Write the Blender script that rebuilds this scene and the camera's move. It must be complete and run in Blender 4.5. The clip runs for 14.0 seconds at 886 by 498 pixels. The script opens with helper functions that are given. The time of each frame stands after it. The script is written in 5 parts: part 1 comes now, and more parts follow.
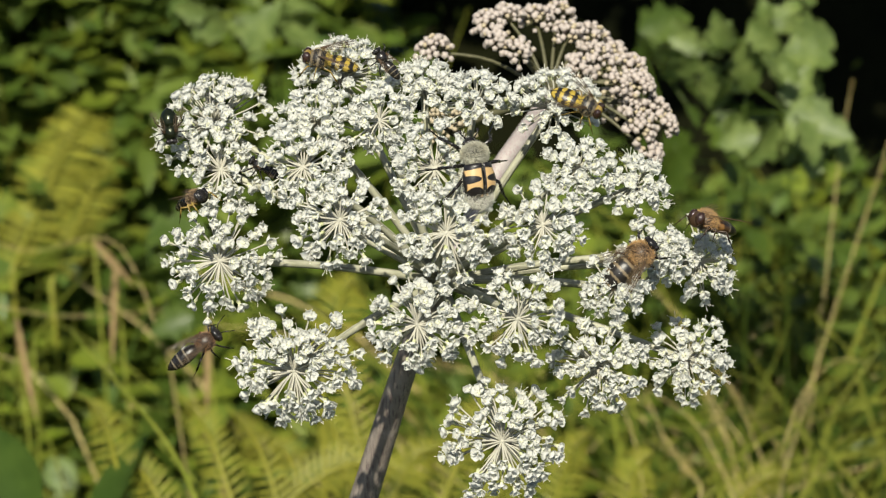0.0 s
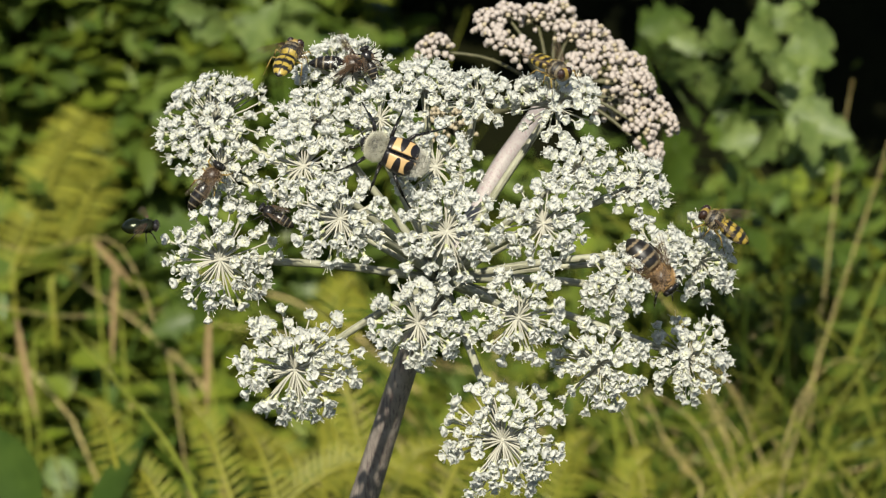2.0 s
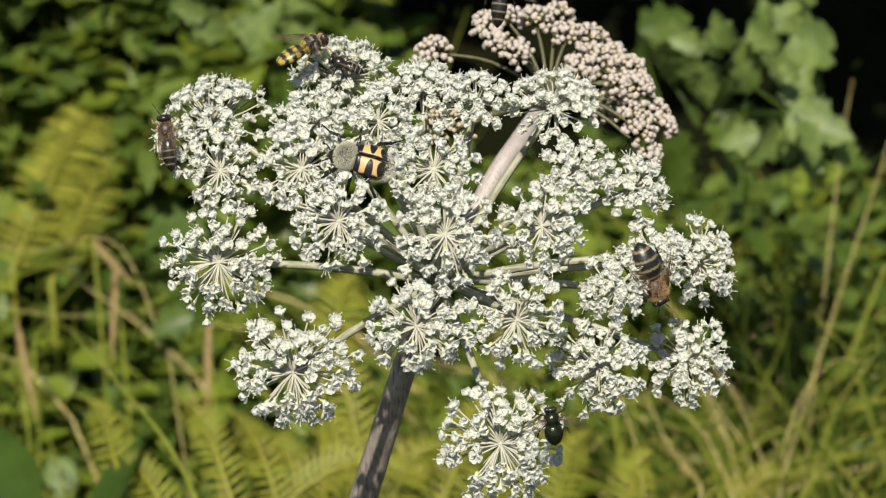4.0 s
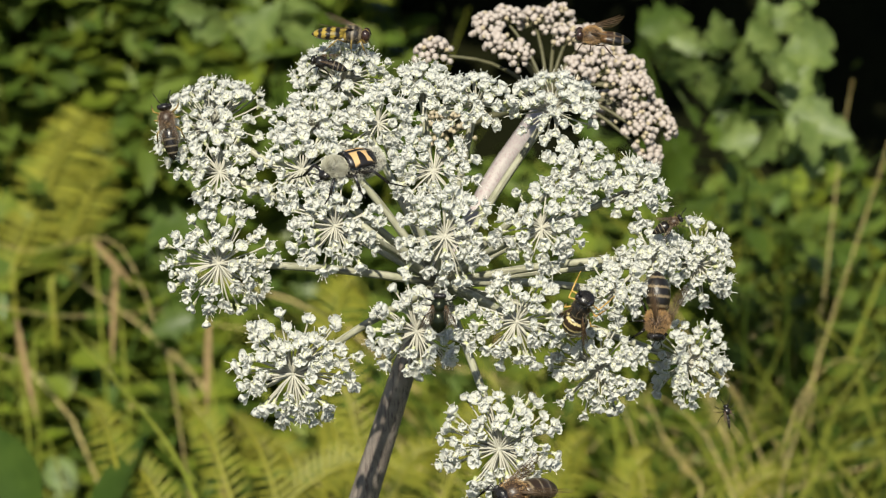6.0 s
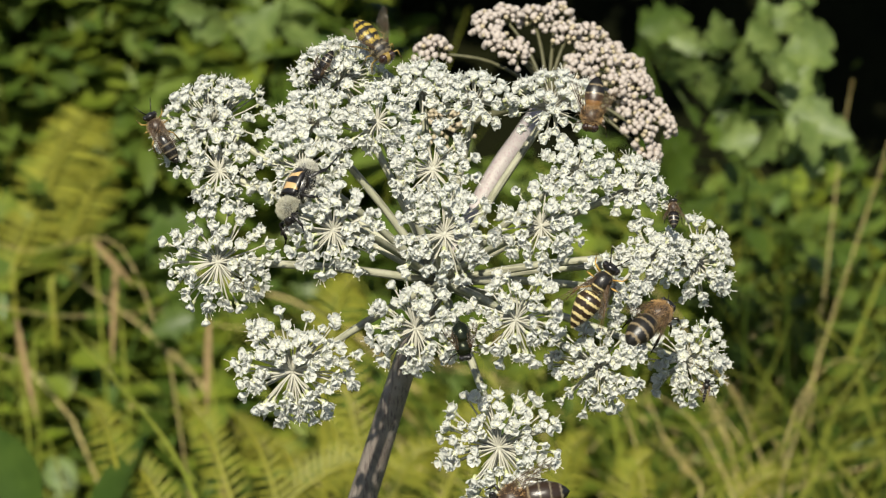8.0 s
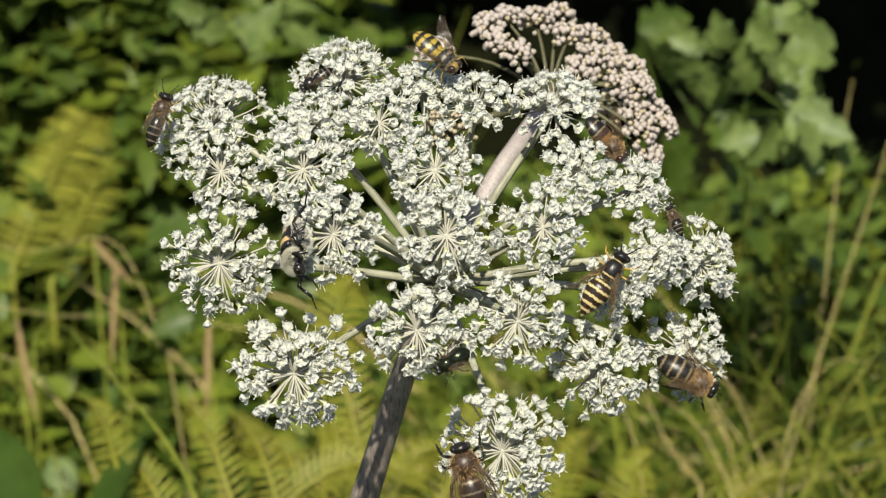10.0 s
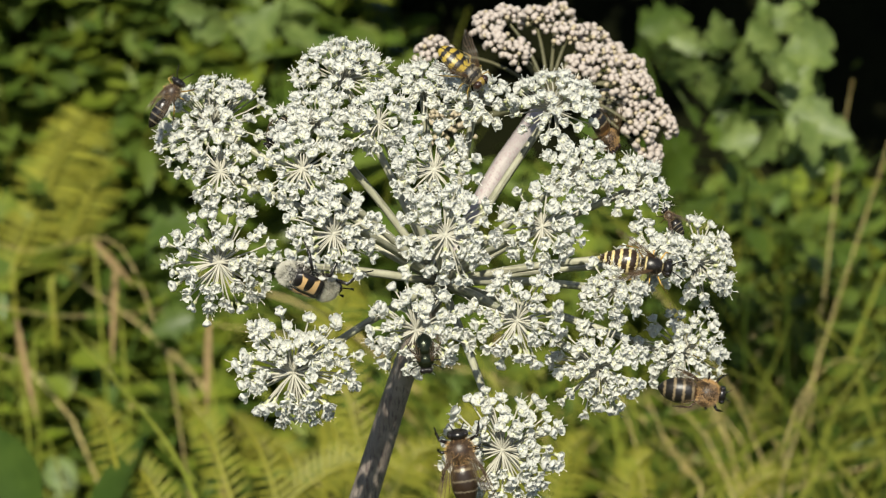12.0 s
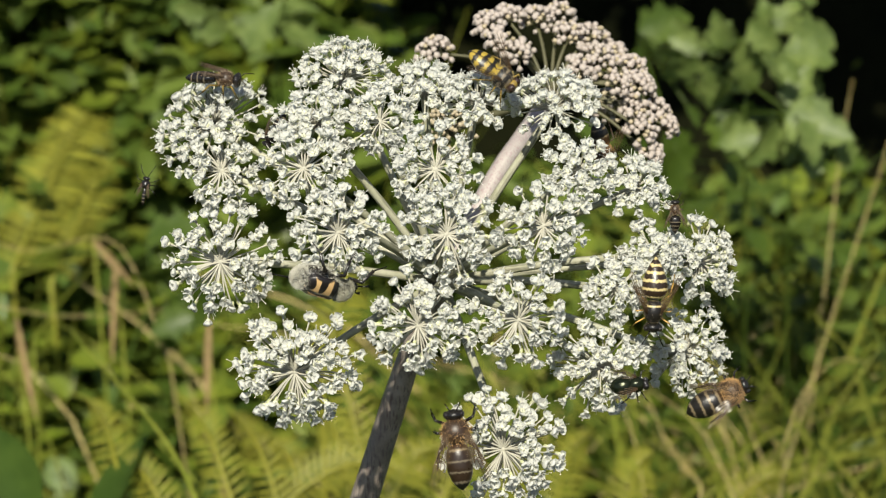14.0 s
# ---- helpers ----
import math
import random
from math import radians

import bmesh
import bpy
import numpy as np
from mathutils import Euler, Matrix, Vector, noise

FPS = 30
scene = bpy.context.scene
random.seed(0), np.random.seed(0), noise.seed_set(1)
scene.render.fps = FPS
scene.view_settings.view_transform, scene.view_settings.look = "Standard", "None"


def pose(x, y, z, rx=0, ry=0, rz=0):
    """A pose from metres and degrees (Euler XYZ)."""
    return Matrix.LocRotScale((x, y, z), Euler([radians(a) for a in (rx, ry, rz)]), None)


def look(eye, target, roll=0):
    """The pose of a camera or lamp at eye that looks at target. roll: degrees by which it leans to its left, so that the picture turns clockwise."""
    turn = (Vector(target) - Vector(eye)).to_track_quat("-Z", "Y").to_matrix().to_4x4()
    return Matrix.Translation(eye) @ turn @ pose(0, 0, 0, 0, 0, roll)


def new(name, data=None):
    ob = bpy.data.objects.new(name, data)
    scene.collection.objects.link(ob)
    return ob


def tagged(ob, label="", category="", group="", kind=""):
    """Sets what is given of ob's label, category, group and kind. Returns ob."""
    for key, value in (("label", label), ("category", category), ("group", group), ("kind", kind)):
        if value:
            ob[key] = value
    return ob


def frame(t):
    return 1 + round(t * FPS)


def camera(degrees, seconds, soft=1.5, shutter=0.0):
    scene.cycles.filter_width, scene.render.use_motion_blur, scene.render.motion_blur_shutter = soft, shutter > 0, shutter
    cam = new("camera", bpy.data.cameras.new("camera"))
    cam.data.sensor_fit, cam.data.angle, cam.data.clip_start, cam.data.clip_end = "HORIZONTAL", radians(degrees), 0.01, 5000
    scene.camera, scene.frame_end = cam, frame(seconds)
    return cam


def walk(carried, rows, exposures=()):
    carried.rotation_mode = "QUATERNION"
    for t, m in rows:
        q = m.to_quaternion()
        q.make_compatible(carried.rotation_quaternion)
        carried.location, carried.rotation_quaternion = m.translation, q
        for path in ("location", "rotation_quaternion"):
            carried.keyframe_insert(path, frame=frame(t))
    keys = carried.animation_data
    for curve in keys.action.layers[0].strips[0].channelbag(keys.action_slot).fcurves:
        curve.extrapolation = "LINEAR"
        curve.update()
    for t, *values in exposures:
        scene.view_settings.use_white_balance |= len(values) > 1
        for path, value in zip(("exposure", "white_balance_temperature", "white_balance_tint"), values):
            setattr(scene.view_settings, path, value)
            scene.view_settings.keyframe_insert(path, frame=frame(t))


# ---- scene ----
# ---- camera: stands still, about half a metre from the umbel, looking down on it ----
PITCH = radians(25)
RIGHT = Vector((1, 0, 0))
AWAY = Vector((0, math.cos(PITCH), -math.sin(PITCH)))
UP = Vector((0, math.sin(PITCH), math.cos(PITCH)))
FOCUS = 0.5
EYE = Vector((0, 0, 1.0)) - FOCUS * AWAY


def spot(u, v, d):
    """A place: u to the right and v down, in tenths of a millimetre on the plane of focus, d millimetres behind that plane."""
    k = (FOCUS + d * 0.001) / FOCUS
    return EYE + AWAY * (FOCUS * k) + RIGHT * ((u - 784) * 1e-4 * k) + UP * ((441 - v) * 1e-4 * k)


cam = camera(17.83, 14.0, soft=1.2)
cam.data.dof.use_dof = True
cam.data.dof.focus_distance = FOCUS
cam.data.dof.aperture_fstop = 42
walk(cam, [(0.0, look(EYE, EYE + AWAY)), (14.0, look(EYE, EYE + AWAY))])

# ---- light: clear summer sky, high sun from behind the camera ----
SUN_EL, SUN_AZ = radians(52), radians(-9)
to_sun = Vector((math.sin(SUN_AZ) * math.cos(SUN_EL), -math.cos(SUN_AZ) * math.cos(SUN_EL), math.sin(SUN_EL)))
world = bpy.data.worlds.new("world")
scene.world = world
world.use_nodes = True
sky = world.node_tree.nodes.new("ShaderNodeTexSky")
sky.sky_type, sky.sun_disc, sky.sun_elevation = "NISHITA", False, SUN_EL
sky.sun_rotation = math.atan2(to_sun.x, to_sun.y)
world.node_tree.links.new(sky.outputs[0], world.node_tree.nodes["Background"].inputs[0])
world.node_tree.nodes["Background"].inputs[1].default_value = 0.066
sun = new("sun", bpy.data.lights.new("sun", "SUN"))
sun.data.energy, sun.data.angle, sun.data.color = 5.0, radians(0.53), (1.0, 0.944, 0.79)
sun.matrix_basis = look(to_sun * 5, (0, 0, 0))
scene.view_settings.exposure = 0.48


# ---- materials ----
def ramp(nt, stops, fac, constant=False):
    node = nt.nodes.new("ShaderNodeValToRGB")
    el = node.color_ramp.elements
    while len(el) < len(stops):
        el.new(0.5)
    for e, (p, c) in zip(el, stops):
        e.position, e.color = p, (*c, 1)
    if constant:
        node.color_ramp.interpolation = "CONSTANT"
    nt.links.new(fac, node.inputs[0])
    return node.outputs[0]


def noise_of(nt, scale, detail=4.0, coord="Object", rough=0.6):
    tc = nt.nodes.new("ShaderNodeTexCoord")
    n = nt.nodes.new("ShaderNodeTexNoise")
    n.inputs["Scale"].default_value, n.inputs["Detail"].default_value, n.inputs["Roughness"].default_value = scale, detail, rough
    nt.links.new(tc.outputs[coord], n.inputs["Vector"])
    return n.outputs["Fac"]


def blend(nt, a, b, fac, kind="MIX"):
    m = nt.nodes.new("ShaderNodeMix")
    m.data_type, m.blend_type = "RGBA", kind
    for sock, val in ((m.inputs["Factor"], fac), (m.inputs["A"], a), (m.inputs["B"], b)):
        if isinstance(val, bpy.types.NodeSocket):
            nt.links.new(val, sock)
        elif isinstance(val, (int, float)):
            sock.default_value = val
        else:
            sock.default_value = (*val, 1)
    return m.outputs["Result"]


def material(name, low, high, scale=400.0, fine=3000.0, rough=0.6, bump=0.3, dist=0.0001, metal=0.0, through_light=0.0,
             vary=0.0, sheen=0.0, spec=0.5, coat=0.0, colour=None, other=None):
    """A surface between two colours, mottled at two scales, with relief; vary spreads its pieces; colour(nt) gives a pattern of its own."""
    m = bpy.data.materials.new(name)
    m.use_nodes = True
    nt = m.node_tree
    bsdf = nt.nodes["Principled BSDF"]
    big, small = noise_of(nt, scale), noise_of(nt, fine, 2.0)
    base = colour(nt) if colour else ramp(nt, [(0.3, low), (0.7, high)], big)
    grain = ramp(nt, [(0.25, (0.78, 0.78, 0.78)), (0.75, (1.0, 1.0, 1.0))], small)
    base = blend(nt, base, grain, 0.7, "MULTIPLY")
    if vary:
        geo = nt.nodes.new("ShaderNodeNewGeometry")
        base = blend(nt, base, ramp(nt, [(0.0, (1 - vary,) * 3), (1.0, (1.0, 1.0, 1.0))], geo.outputs["Random Per Island"]), 1.0, "MULTIPLY")
        if other:
            inf = nt.nodes.new("ShaderNodeMath")
            inf.operation = "FRACT"
            mul = nt.nodes.new("ShaderNodeMath")
            mul.operation = "MULTIPLY"
            mul.inputs[1].default_value = 7.31
            nt.links.new(geo.outputs["Random Per Island"], mul.inputs[0])
            nt.links.new(mul.outputs[0], inf.inputs[0])
            base = blend(nt, base, other, ramp(nt, [(0.55, (0, 0, 0)), (1.0, (0.85, 0.85, 0.85))], inf.outputs[0]))
    nt.links.new(base, bsdf.inputs["Base Color"])
    rr = nt.nodes.new("ShaderNodeMapRange")
    rr.inputs["To Min"].default_value, rr.inputs["To Max"].default_value = max(rough - 0.1, 0.02), min(rough + 0.12, 1)
    nt.links.new(big, rr.inputs["Value"])
    nt.links.new(rr.outputs[0], bsdf.inputs["Roughness"])
    bsdf.inputs["Metallic"].default_value = metal
    bsdf.inputs["Specular IOR Level"].default_value = spec
    bsdf.inputs["Sheen Weight"].default_value = sheen
    bsdf.inputs["Coat Weight"].default_value = coat
    if bump:
        bn = nt.nodes.new("ShaderNodeBump")
        bn.inputs["Strength"].default_value, bn.inputs["Distance"].default_value = bump, dist
        nt.links.new(small, bn.inputs["Height"])
        nt.links.new(bn.outputs[0], bsdf.inputs["Normal"])
    if through_light:
        tr = nt.nodes.new("ShaderNodeBsdfTranslucent")
        nt.links.new(base, tr.inputs["Color"])
        mix = nt.nodes.new("ShaderNodeMixShader")
        mix.inputs[0].default_value = through_light
        nt.links.new(bsdf.outputs[0], mix.inputs[1])
        nt.links.new(tr.outputs[0], mix.inputs[2])
        nt.links.new(mix.outputs[0], nt.nodes["Material Output"].inputs[0])
    return m


def banded(stops, axis=0, wobble=0.05):
    """Bands of colour along a piece from tail (0) to head (1), with uneven edges."""
    def colour(nt):
        tc = nt.nodes.new("ShaderNodeTexCoord")
        sep = nt.nodes.new("ShaderNodeSeparateXYZ")
        nt.links.new(tc.outputs["Generated"], sep.inputs[0])
        n = noise_of(nt, 9.0, 3.0, "Generated")
        mad = nt.nodes.new("ShaderNodeMath")
        mad.operation = "MULTIPLY_ADD"
        mad.inputs[1].default_value = wobble * 2
        nt.links.new(n, mad.inputs[0])
        sub = nt.nodes.new("ShaderNodeMath")
        sub.operation = "SUBTRACT"
        sub.inputs[1].default_value = wobble
        nt.links.new(sep.outputs[axis], sub.inputs[0])
        nt.links.new(sub.outputs[0], mad.inputs[2])
        return ramp(nt, stops, mad.outputs[0])
    return colour


def ridged(stops, wobble):
    """Bands as banded() gives them, broken along the middle of the back by a dark line."""
    across = banded(stops, 0, wobble)

    def colour(nt):
        tc = nt.nodes.new("ShaderNodeTexCoord")
        sep = nt.nodes.new("ShaderNodeSeparateXYZ")
        nt.links.new(tc.outputs["Generated"], sep.inputs[0])
        line = ramp(nt, [(0.46, (0, 0, 0)), (0.485, (0.9, 0.9, 0.9)), (0.515, (0.9, 0.9, 0.9)), (0.54, (0, 0, 0))], sep.outputs[1])
        return blend(nt, across(nt), (0.012, 0.010, 0.008), line)
    return colour


def bands(pairs, soft=0.015):
    """Stops for banded(): (end, colour) from tail to head, with short passages."""
    out, at = [], 0.0
    for end, c in pairs:
        out += [(at + soft, c), (end - soft, c)]
        at = end
    return out


def clear_wing(name, tint, alpha):
    m = bpy.data.materials.new(name)
    m.use_nodes = True
    nt = m.node_tree
    bsdf = nt.nodes["Principled BSDF"]
    nt.links.new(ramp(nt, [(0.3, tint), (0.8, tuple(min(1, c * 1.5) for c in tint))], noise_of(nt, 900)), bsdf.inputs["Base Color"])
    bsdf.inputs["Roughness"].default_value = 0.22
    tr = nt.nodes.new("ShaderNodeBsdfTransparent")
    mix = nt.nodes.new("ShaderNodeMixShader")
    mix.inputs[0].default_value = alpha
    nt.links.new(tr.outputs[0], mix.inputs[1])
    nt.links.new(bsdf.outputs[0], mix.inputs[2])
    nt.links.new(mix.outputs[0], nt.nodes["Material Output"].inputs[0])
    return m


# the plant
M_PETAL = material("white_petal", (0.68, 0.69, 0.63), (0.76, 0.77, 0.73), 900, 5000, 0.65, 0.1, through_light=0.36, vary=0.08, spec=0.25)
M_CREAM = material("cream_centre", (0.68, 0.69, 0.46), (0.78, 0.78, 0.60), 900, 5000, 0.45, 0.2, vary=0.15)
M_OVARY = material("green_ovary", (0.36, 0.40, 0.17), (0.54, 0.56, 0.32), 900, 5000, 0.55, 0.2, vary=0.25)
M_STAMEN = material("stamen", (0.80, 0.78, 0.70), (0.88, 0.86, 0.80), 900, 5000, 0.6, 0.0, through_light=0.2)
M_PEDICEL = material("pedicel", (0.45, 0.435, 0.35), (0.57, 0.55, 0.465), 500, 4000, 0.6, 0.2, through_light=0.1, vary=0.2)
M_BUD = material("pink_bud", (0.58, 0.49, 0.43), (0.74, 0.67, 0.61), 700, 5000, 0.6, 0.1, through_light=0.3, vary=0.25, other=(0.72, 0.66, 0.58))
M_BUDSTALK = material("bud_stalk", (0.07, 0.07, 0.03), (0.13, 0.12, 0.06), 500, 4000, 0.6, 0.2, vary=0.2)
M_WITHER = material("withered_bud", (0.40, 0.33, 0.21), (0.56, 0.48, 0.34), 700, 5000, 0.7, 0.2, vary=0.3)


def ribbed(lo, hi, wine):
    def colour(nt):
        base = ramp(nt, [(0.3, lo), (0.7, hi)], noise_of(nt, 260, 5))
        tc = nt.nodes.new("ShaderNodeTexCoord")
        mp = nt.nodes.new("ShaderNodeMapping")
        mp.inputs["Scale"].default_value = (1, 1, 0.06)
        n = nt.nodes.new("ShaderNodeTexNoise")
        n.inputs["Scale"].default_value, n.inputs["Detail"].default_value = 2300, 3
        nt.links.new(tc.outputs["Object"], mp.inputs[0])
        nt.links.new(mp.outputs[0], n.inputs["Vector"])
        return blend(nt, base, wine, ramp(nt, [(0.5, (0, 0, 0)), (0.66, (0.75, 0.75, 0.75))], n.outputs["Fac"]))
    return colour


M_RAY = material("ray", None, None, 300, 3500, 0.55, 0.5, 0.00015, colour=ribbed((0.30, 0.30, 0.20), (0.46, 0.45, 0.34), (0.13, 0.12, 0.09)))
M_STEM = material("stem", None, None, 300, 3500, 0.55, 0.6, 0.0002, colour=ribbed((0.20, 0.165, 0.14), (0.36, 0.31, 0.26), (0.09, 0.06, 0.06)))
M_BRANCH = material("branch", None, None, 300, 3500, 0.5, 0.4, 0.00015, colour=ribbed((0.31, 0.275, 0.255), (0.42, 0.375, 0.345), (0.30, 0.21, 0.22)))

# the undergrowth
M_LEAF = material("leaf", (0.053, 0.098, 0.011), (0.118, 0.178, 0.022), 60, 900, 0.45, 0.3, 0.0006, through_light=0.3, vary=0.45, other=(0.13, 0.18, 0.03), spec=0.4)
M_LEAF_YELLOW = material("yellowish_leaf", (0.12, 0.18, 0.016), (0.22, 0.265, 0.025), 60, 900, 0.45, 0.3, 0.0006, through_light=0.3, vary=0.45, other=(0.07, 0.13, 0.03), spec=0.4)
# paler than M_LEAF: the sun on these leaves is put into the colour
M_LEAF_SUNLIT = material("sunlit_pale_leaf", (0.10, 0.16, 0.035), (0.24, 0.31, 0.085), 130, 900, 0.42, 0.4, 0.0008, through_light=0.3, vary=0.35, spec=0.4)
M_LEAF_DARK = material("dark_leaf", (0.028, 0.058, 0.008), (0.055, 0.095, 0.014), 60, 900, 0.65, 0.3, 0.0006, through_light=0.15, vary=0.3, spec=0.1)
M_FERN = material("fern", (0.24, 0.25, 0.022), (0.36, 0.34, 0.035), 60, 900, 0.5, 0.2, 0.0004, through_light=0.35, vary=0.3)
M_FERN_OLIVE = material("olive_fern", (0.27, 0.28, 0.03), (0.40, 0.39, 0.05), 60, 900, 0.5, 0.2, 0.0004, through_light=0.3, vary=0.3)
M_GRASS = material("grass", (0.20, 0.25, 0.03), (0.34, 0.36, 0.055), 40, 900, 0.5, 0.2, 0.0004, through_light=0.3, vary=0.4, other=(0.24, 0.25, 0.04), spec=0.15)
M_GRASS_DARK = material("dark_grass", (0.052, 0.098, 0.014), (0.11, 0.165, 0.028), 40, 900, 0.5, 0.2, 0.0004, through_light=0.3, vary=0.4, spec=0.15)
M_STRAW = material("straw", (0.33, 0.255, 0.085), (0.49, 0.40, 0.16), 80, 1200, 0.6, 0.3, 0.0004, vary=0.25)
M_DRY = material("withered_leaf", (0.20, 0.13, 0.05), (0.33, 0.235, 0.10), 200, 1200, 0.7, 0.3, 0.0004, through_light=0.15, vary=0.25)
# near-black colour stands in for deep shade under the growth
M_SHADE_SOIL = material("soil", (0.004, 0.005, 0.002), (0.013, 0.014, 0.005), 20, 300, 0.95, 1.0, 0.004, spec=0.03)


# ---- mesh building ----
class Build:
    """Gathers pieces of geometry into one mesh."""

    def __init__(self):
        self.v, self.f, self.m, self.n = [], [], [], 0

    def add(self, verts, faces, m=None, mat=0):
        a = np.asarray(verts, float).reshape(-1, 3)
        if m is not None:
            b = np.array(m)
            a = a @ b[:3, :3].T + b[:3, 3]
        self.v.append(a)
        self.f += [tuple(i + self.n for i in f) for f in faces]
        self.m += [mat] * len(faces)
        self.n += len(a)
        return self

    def mesh(self, name, mats, smooth=True):
        me = bpy.data.meshes.new(name)
        me.from_pydata(np.concatenate(self.v).tolist(), [], self.f)
        for m in mats:
            me.materials.append(m)
        me.polygons.foreach_set("material_index", self.m)
        me.polygons.foreach_set("use_smooth", [smooth] * len(self.f))
        me.update()
        return me


def tube(points, radii, sides=6, cap=True, rib=0.0):
    """A round stalk through points; rib sets ridges along it."""
    pts = [Vector(p) for p in points]
    v, f = [], []
    side = None
    for i, p in enumerate(pts):
        d = (pts[min(i + 1, len(pts) - 1)] - pts[max(i - 1, 0)]).normalized()
        if side is None:
            side = d.orthogonal().normalized()
        side = (side - d * side.dot(d)).normalized()
        other = d.cross(side)
        for k in range(sides):
            a = 2 * math.pi * k / sides
            r = radii[i] * (1 + (rib if k % 2 else 0))
            v.append(p + (side * math.cos(a) + other * math.sin(a)) * r)
    for i in range(len(pts) - 1):
        for k in range(sides):
            j = (k + 1) % sides
            f.append((i * sides + k, i * sides + j, (i + 1) * sides + j, (i + 1) * sides + k))
    if cap:
        f.append(tuple(range(sides))[::-1])
        f.append(tuple((len(pts) - 1) * sides + k for k in range(sides)))
    return v, f


def lathe(profile, sides=14, flat=1.0, sag=0.0):
    """A body turned about x: profile of (x, radius); flat presses it in z, sag bends the tail (low x) down."""
    v, f = [], []
    x1 = profile[-1][0]
    for x, r in profile:
        drop = -sag * (x1 - x) ** 2
        for k in range(sides):
            a = 2 * math.pi * k / sides
            v.append((x, r * math.cos(a), r * flat * math.sin(a) + drop))
    n = len(profile)
    for i in range(n - 1):
        for k in range(sides):
            j = (k + 1) % sides
            f.append((i * sides + k, (i + 1) * sides + k, (i + 1) * sides + j, i * sides + j))
    f.append(tuple(range(sides)))
    f.append(tuple((n - 1) * sides + k for k in range(sides))[::-1])
    return v, f


def egg(rx, ry, rz, rings=7, sides=12):
    prof = [(-rx * math.cos(math.pi * i / rings), max(math.sin(math.pi * i / rings), 0.02)) for i in range(rings + 1)]
    v, f = lathe(prof, sides)
    return [(x, y * ry, z * rz) for x, y, z in v], f


def curve_points(pts, n):
    """n points on a smooth line through pts."""
    pts = [Vector(p) for p in pts]
    pts = [2 * pts[0] - pts[1]] + pts + [2 * pts[-1] - pts[-2]]
    out = []
    segs = len(pts) - 3
    for i in range(n):
        s = i / (n - 1) * segs
        k = min(int(s), segs - 1)
        t = s - k
        a, b, c, d = pts[k:k + 4]
        out.append(0.5 * ((2 * b) + (c - a) * t + (2 * a - 5 * b + 4 * c - d) * t * t + (3 * b - a - 3 * c + d) * t ** 3))
    return out


def aim(origin, axis, spin=0.0):
    """A pose at origin whose z points along axis."""
    return Matrix.Translation(origin) @ Vector(axis).to_track_quat("Z", "Y").to_matrix().to_4x4() @ Matrix.Rotation(spin, 4, "Z")


PLACE = {}


def thing(name, m, label, category, group="", kind=""):
    ob = new(name)
    ob.empty_display_size = 0.005
    ob.matrix_basis = m
    PLACE[ob] = m
    return tagged(ob, label, category, group, kind)


def part(name, me, parent, m=None, label=""):
    """A mesh under a thing or a part; m in the parent's space."""
    ob = new(name, me)
    ob.parent = parent
    ob.matrix_basis = m or Matrix()
    PLACE[ob] = PLACE[parent] @ ob.matrix_basis
    if label:
        tagged(ob, label)
    return ob


# ---- the ground: a meadow floor that rises to a bank behind the plant ----
def ground_z(x, y):
    def step(a, b, t):
        s = min(max((t - a) / (b - a), 0), 1)
        return s * s * (3 - 2 * s)
    z = 0.75 * step(0.1, 1.3, y) + 0.35 * step(1.3, 6.0, y)
    near = 1 - step(6, 14, abs(x) + abs(y))
    return z + near * (0.05 * noise.noise((x * 1.3, y * 1.3, 0)) + 0.015 * noise.noise((x * 6, y * 6, 3)))


def build_ground():
    xs = sorted({round(-3 + 0.08 * i, 3) for i in range(76)} | {-2000, -600, -150, -40, -14, -7, 7, 14, 40, 150, 600, 2000})
    ys = sorted({round(-2 + 0.08 * i, 3) for i in range(88)} | {-2000, -600, -150, -40, -14, -6, 8, 14, 40, 150, 600, 2000})
    v = [(x, y, ground_z(x, y)) for y in ys for x in xs]
    n = len(xs)
    f = [(j * n + i, j * n + i + 1, (j + 1) * n + i + 1, (j + 1) * n + i) for j in range(len(ys) - 1) for i in range(n - 1)]
    ob = new("ground", Build().add(v, f).mesh("ground", [M_SHADE_SOIL]))
    tagged(ob, "meadow soil under dense undergrowth, its shade put into a near-black colour", "ground", kind="structure")


build_ground()


# ---- the flowering umbel ----
def petal():
    """One white petal, rounded and rolled inwards at its tip; metres, outwards along x."""
    rows = [(0.20, 0.02, 0.24), (0.58, 0.12, 0.54), (1.00, 0.26, 0.74), (1.30, 0.45, 0.74), (1.43, 0.70, 0.56), (1.36, 0.90, 0.34), (1.18, 0.99, 0.08)]
    v, f = [], []
    for i, (x, z, w) in enumerate(rows):
        for y in (-1, -0.55, 0, 0.55, 1):
            v.append((x - 0.24 * y * y * w + (0.07 if y and i > 2 else 0), y * w, z + (0.14 * y * y - (0.0 if y else 0.06)) * w))
    for i in range(len(rows) - 1):
        for k in range(4):
            a = i * 5 + k
            f.append((a, a + 1, a + 6, a + 5))
    return np.array(v) * 1e-3, f


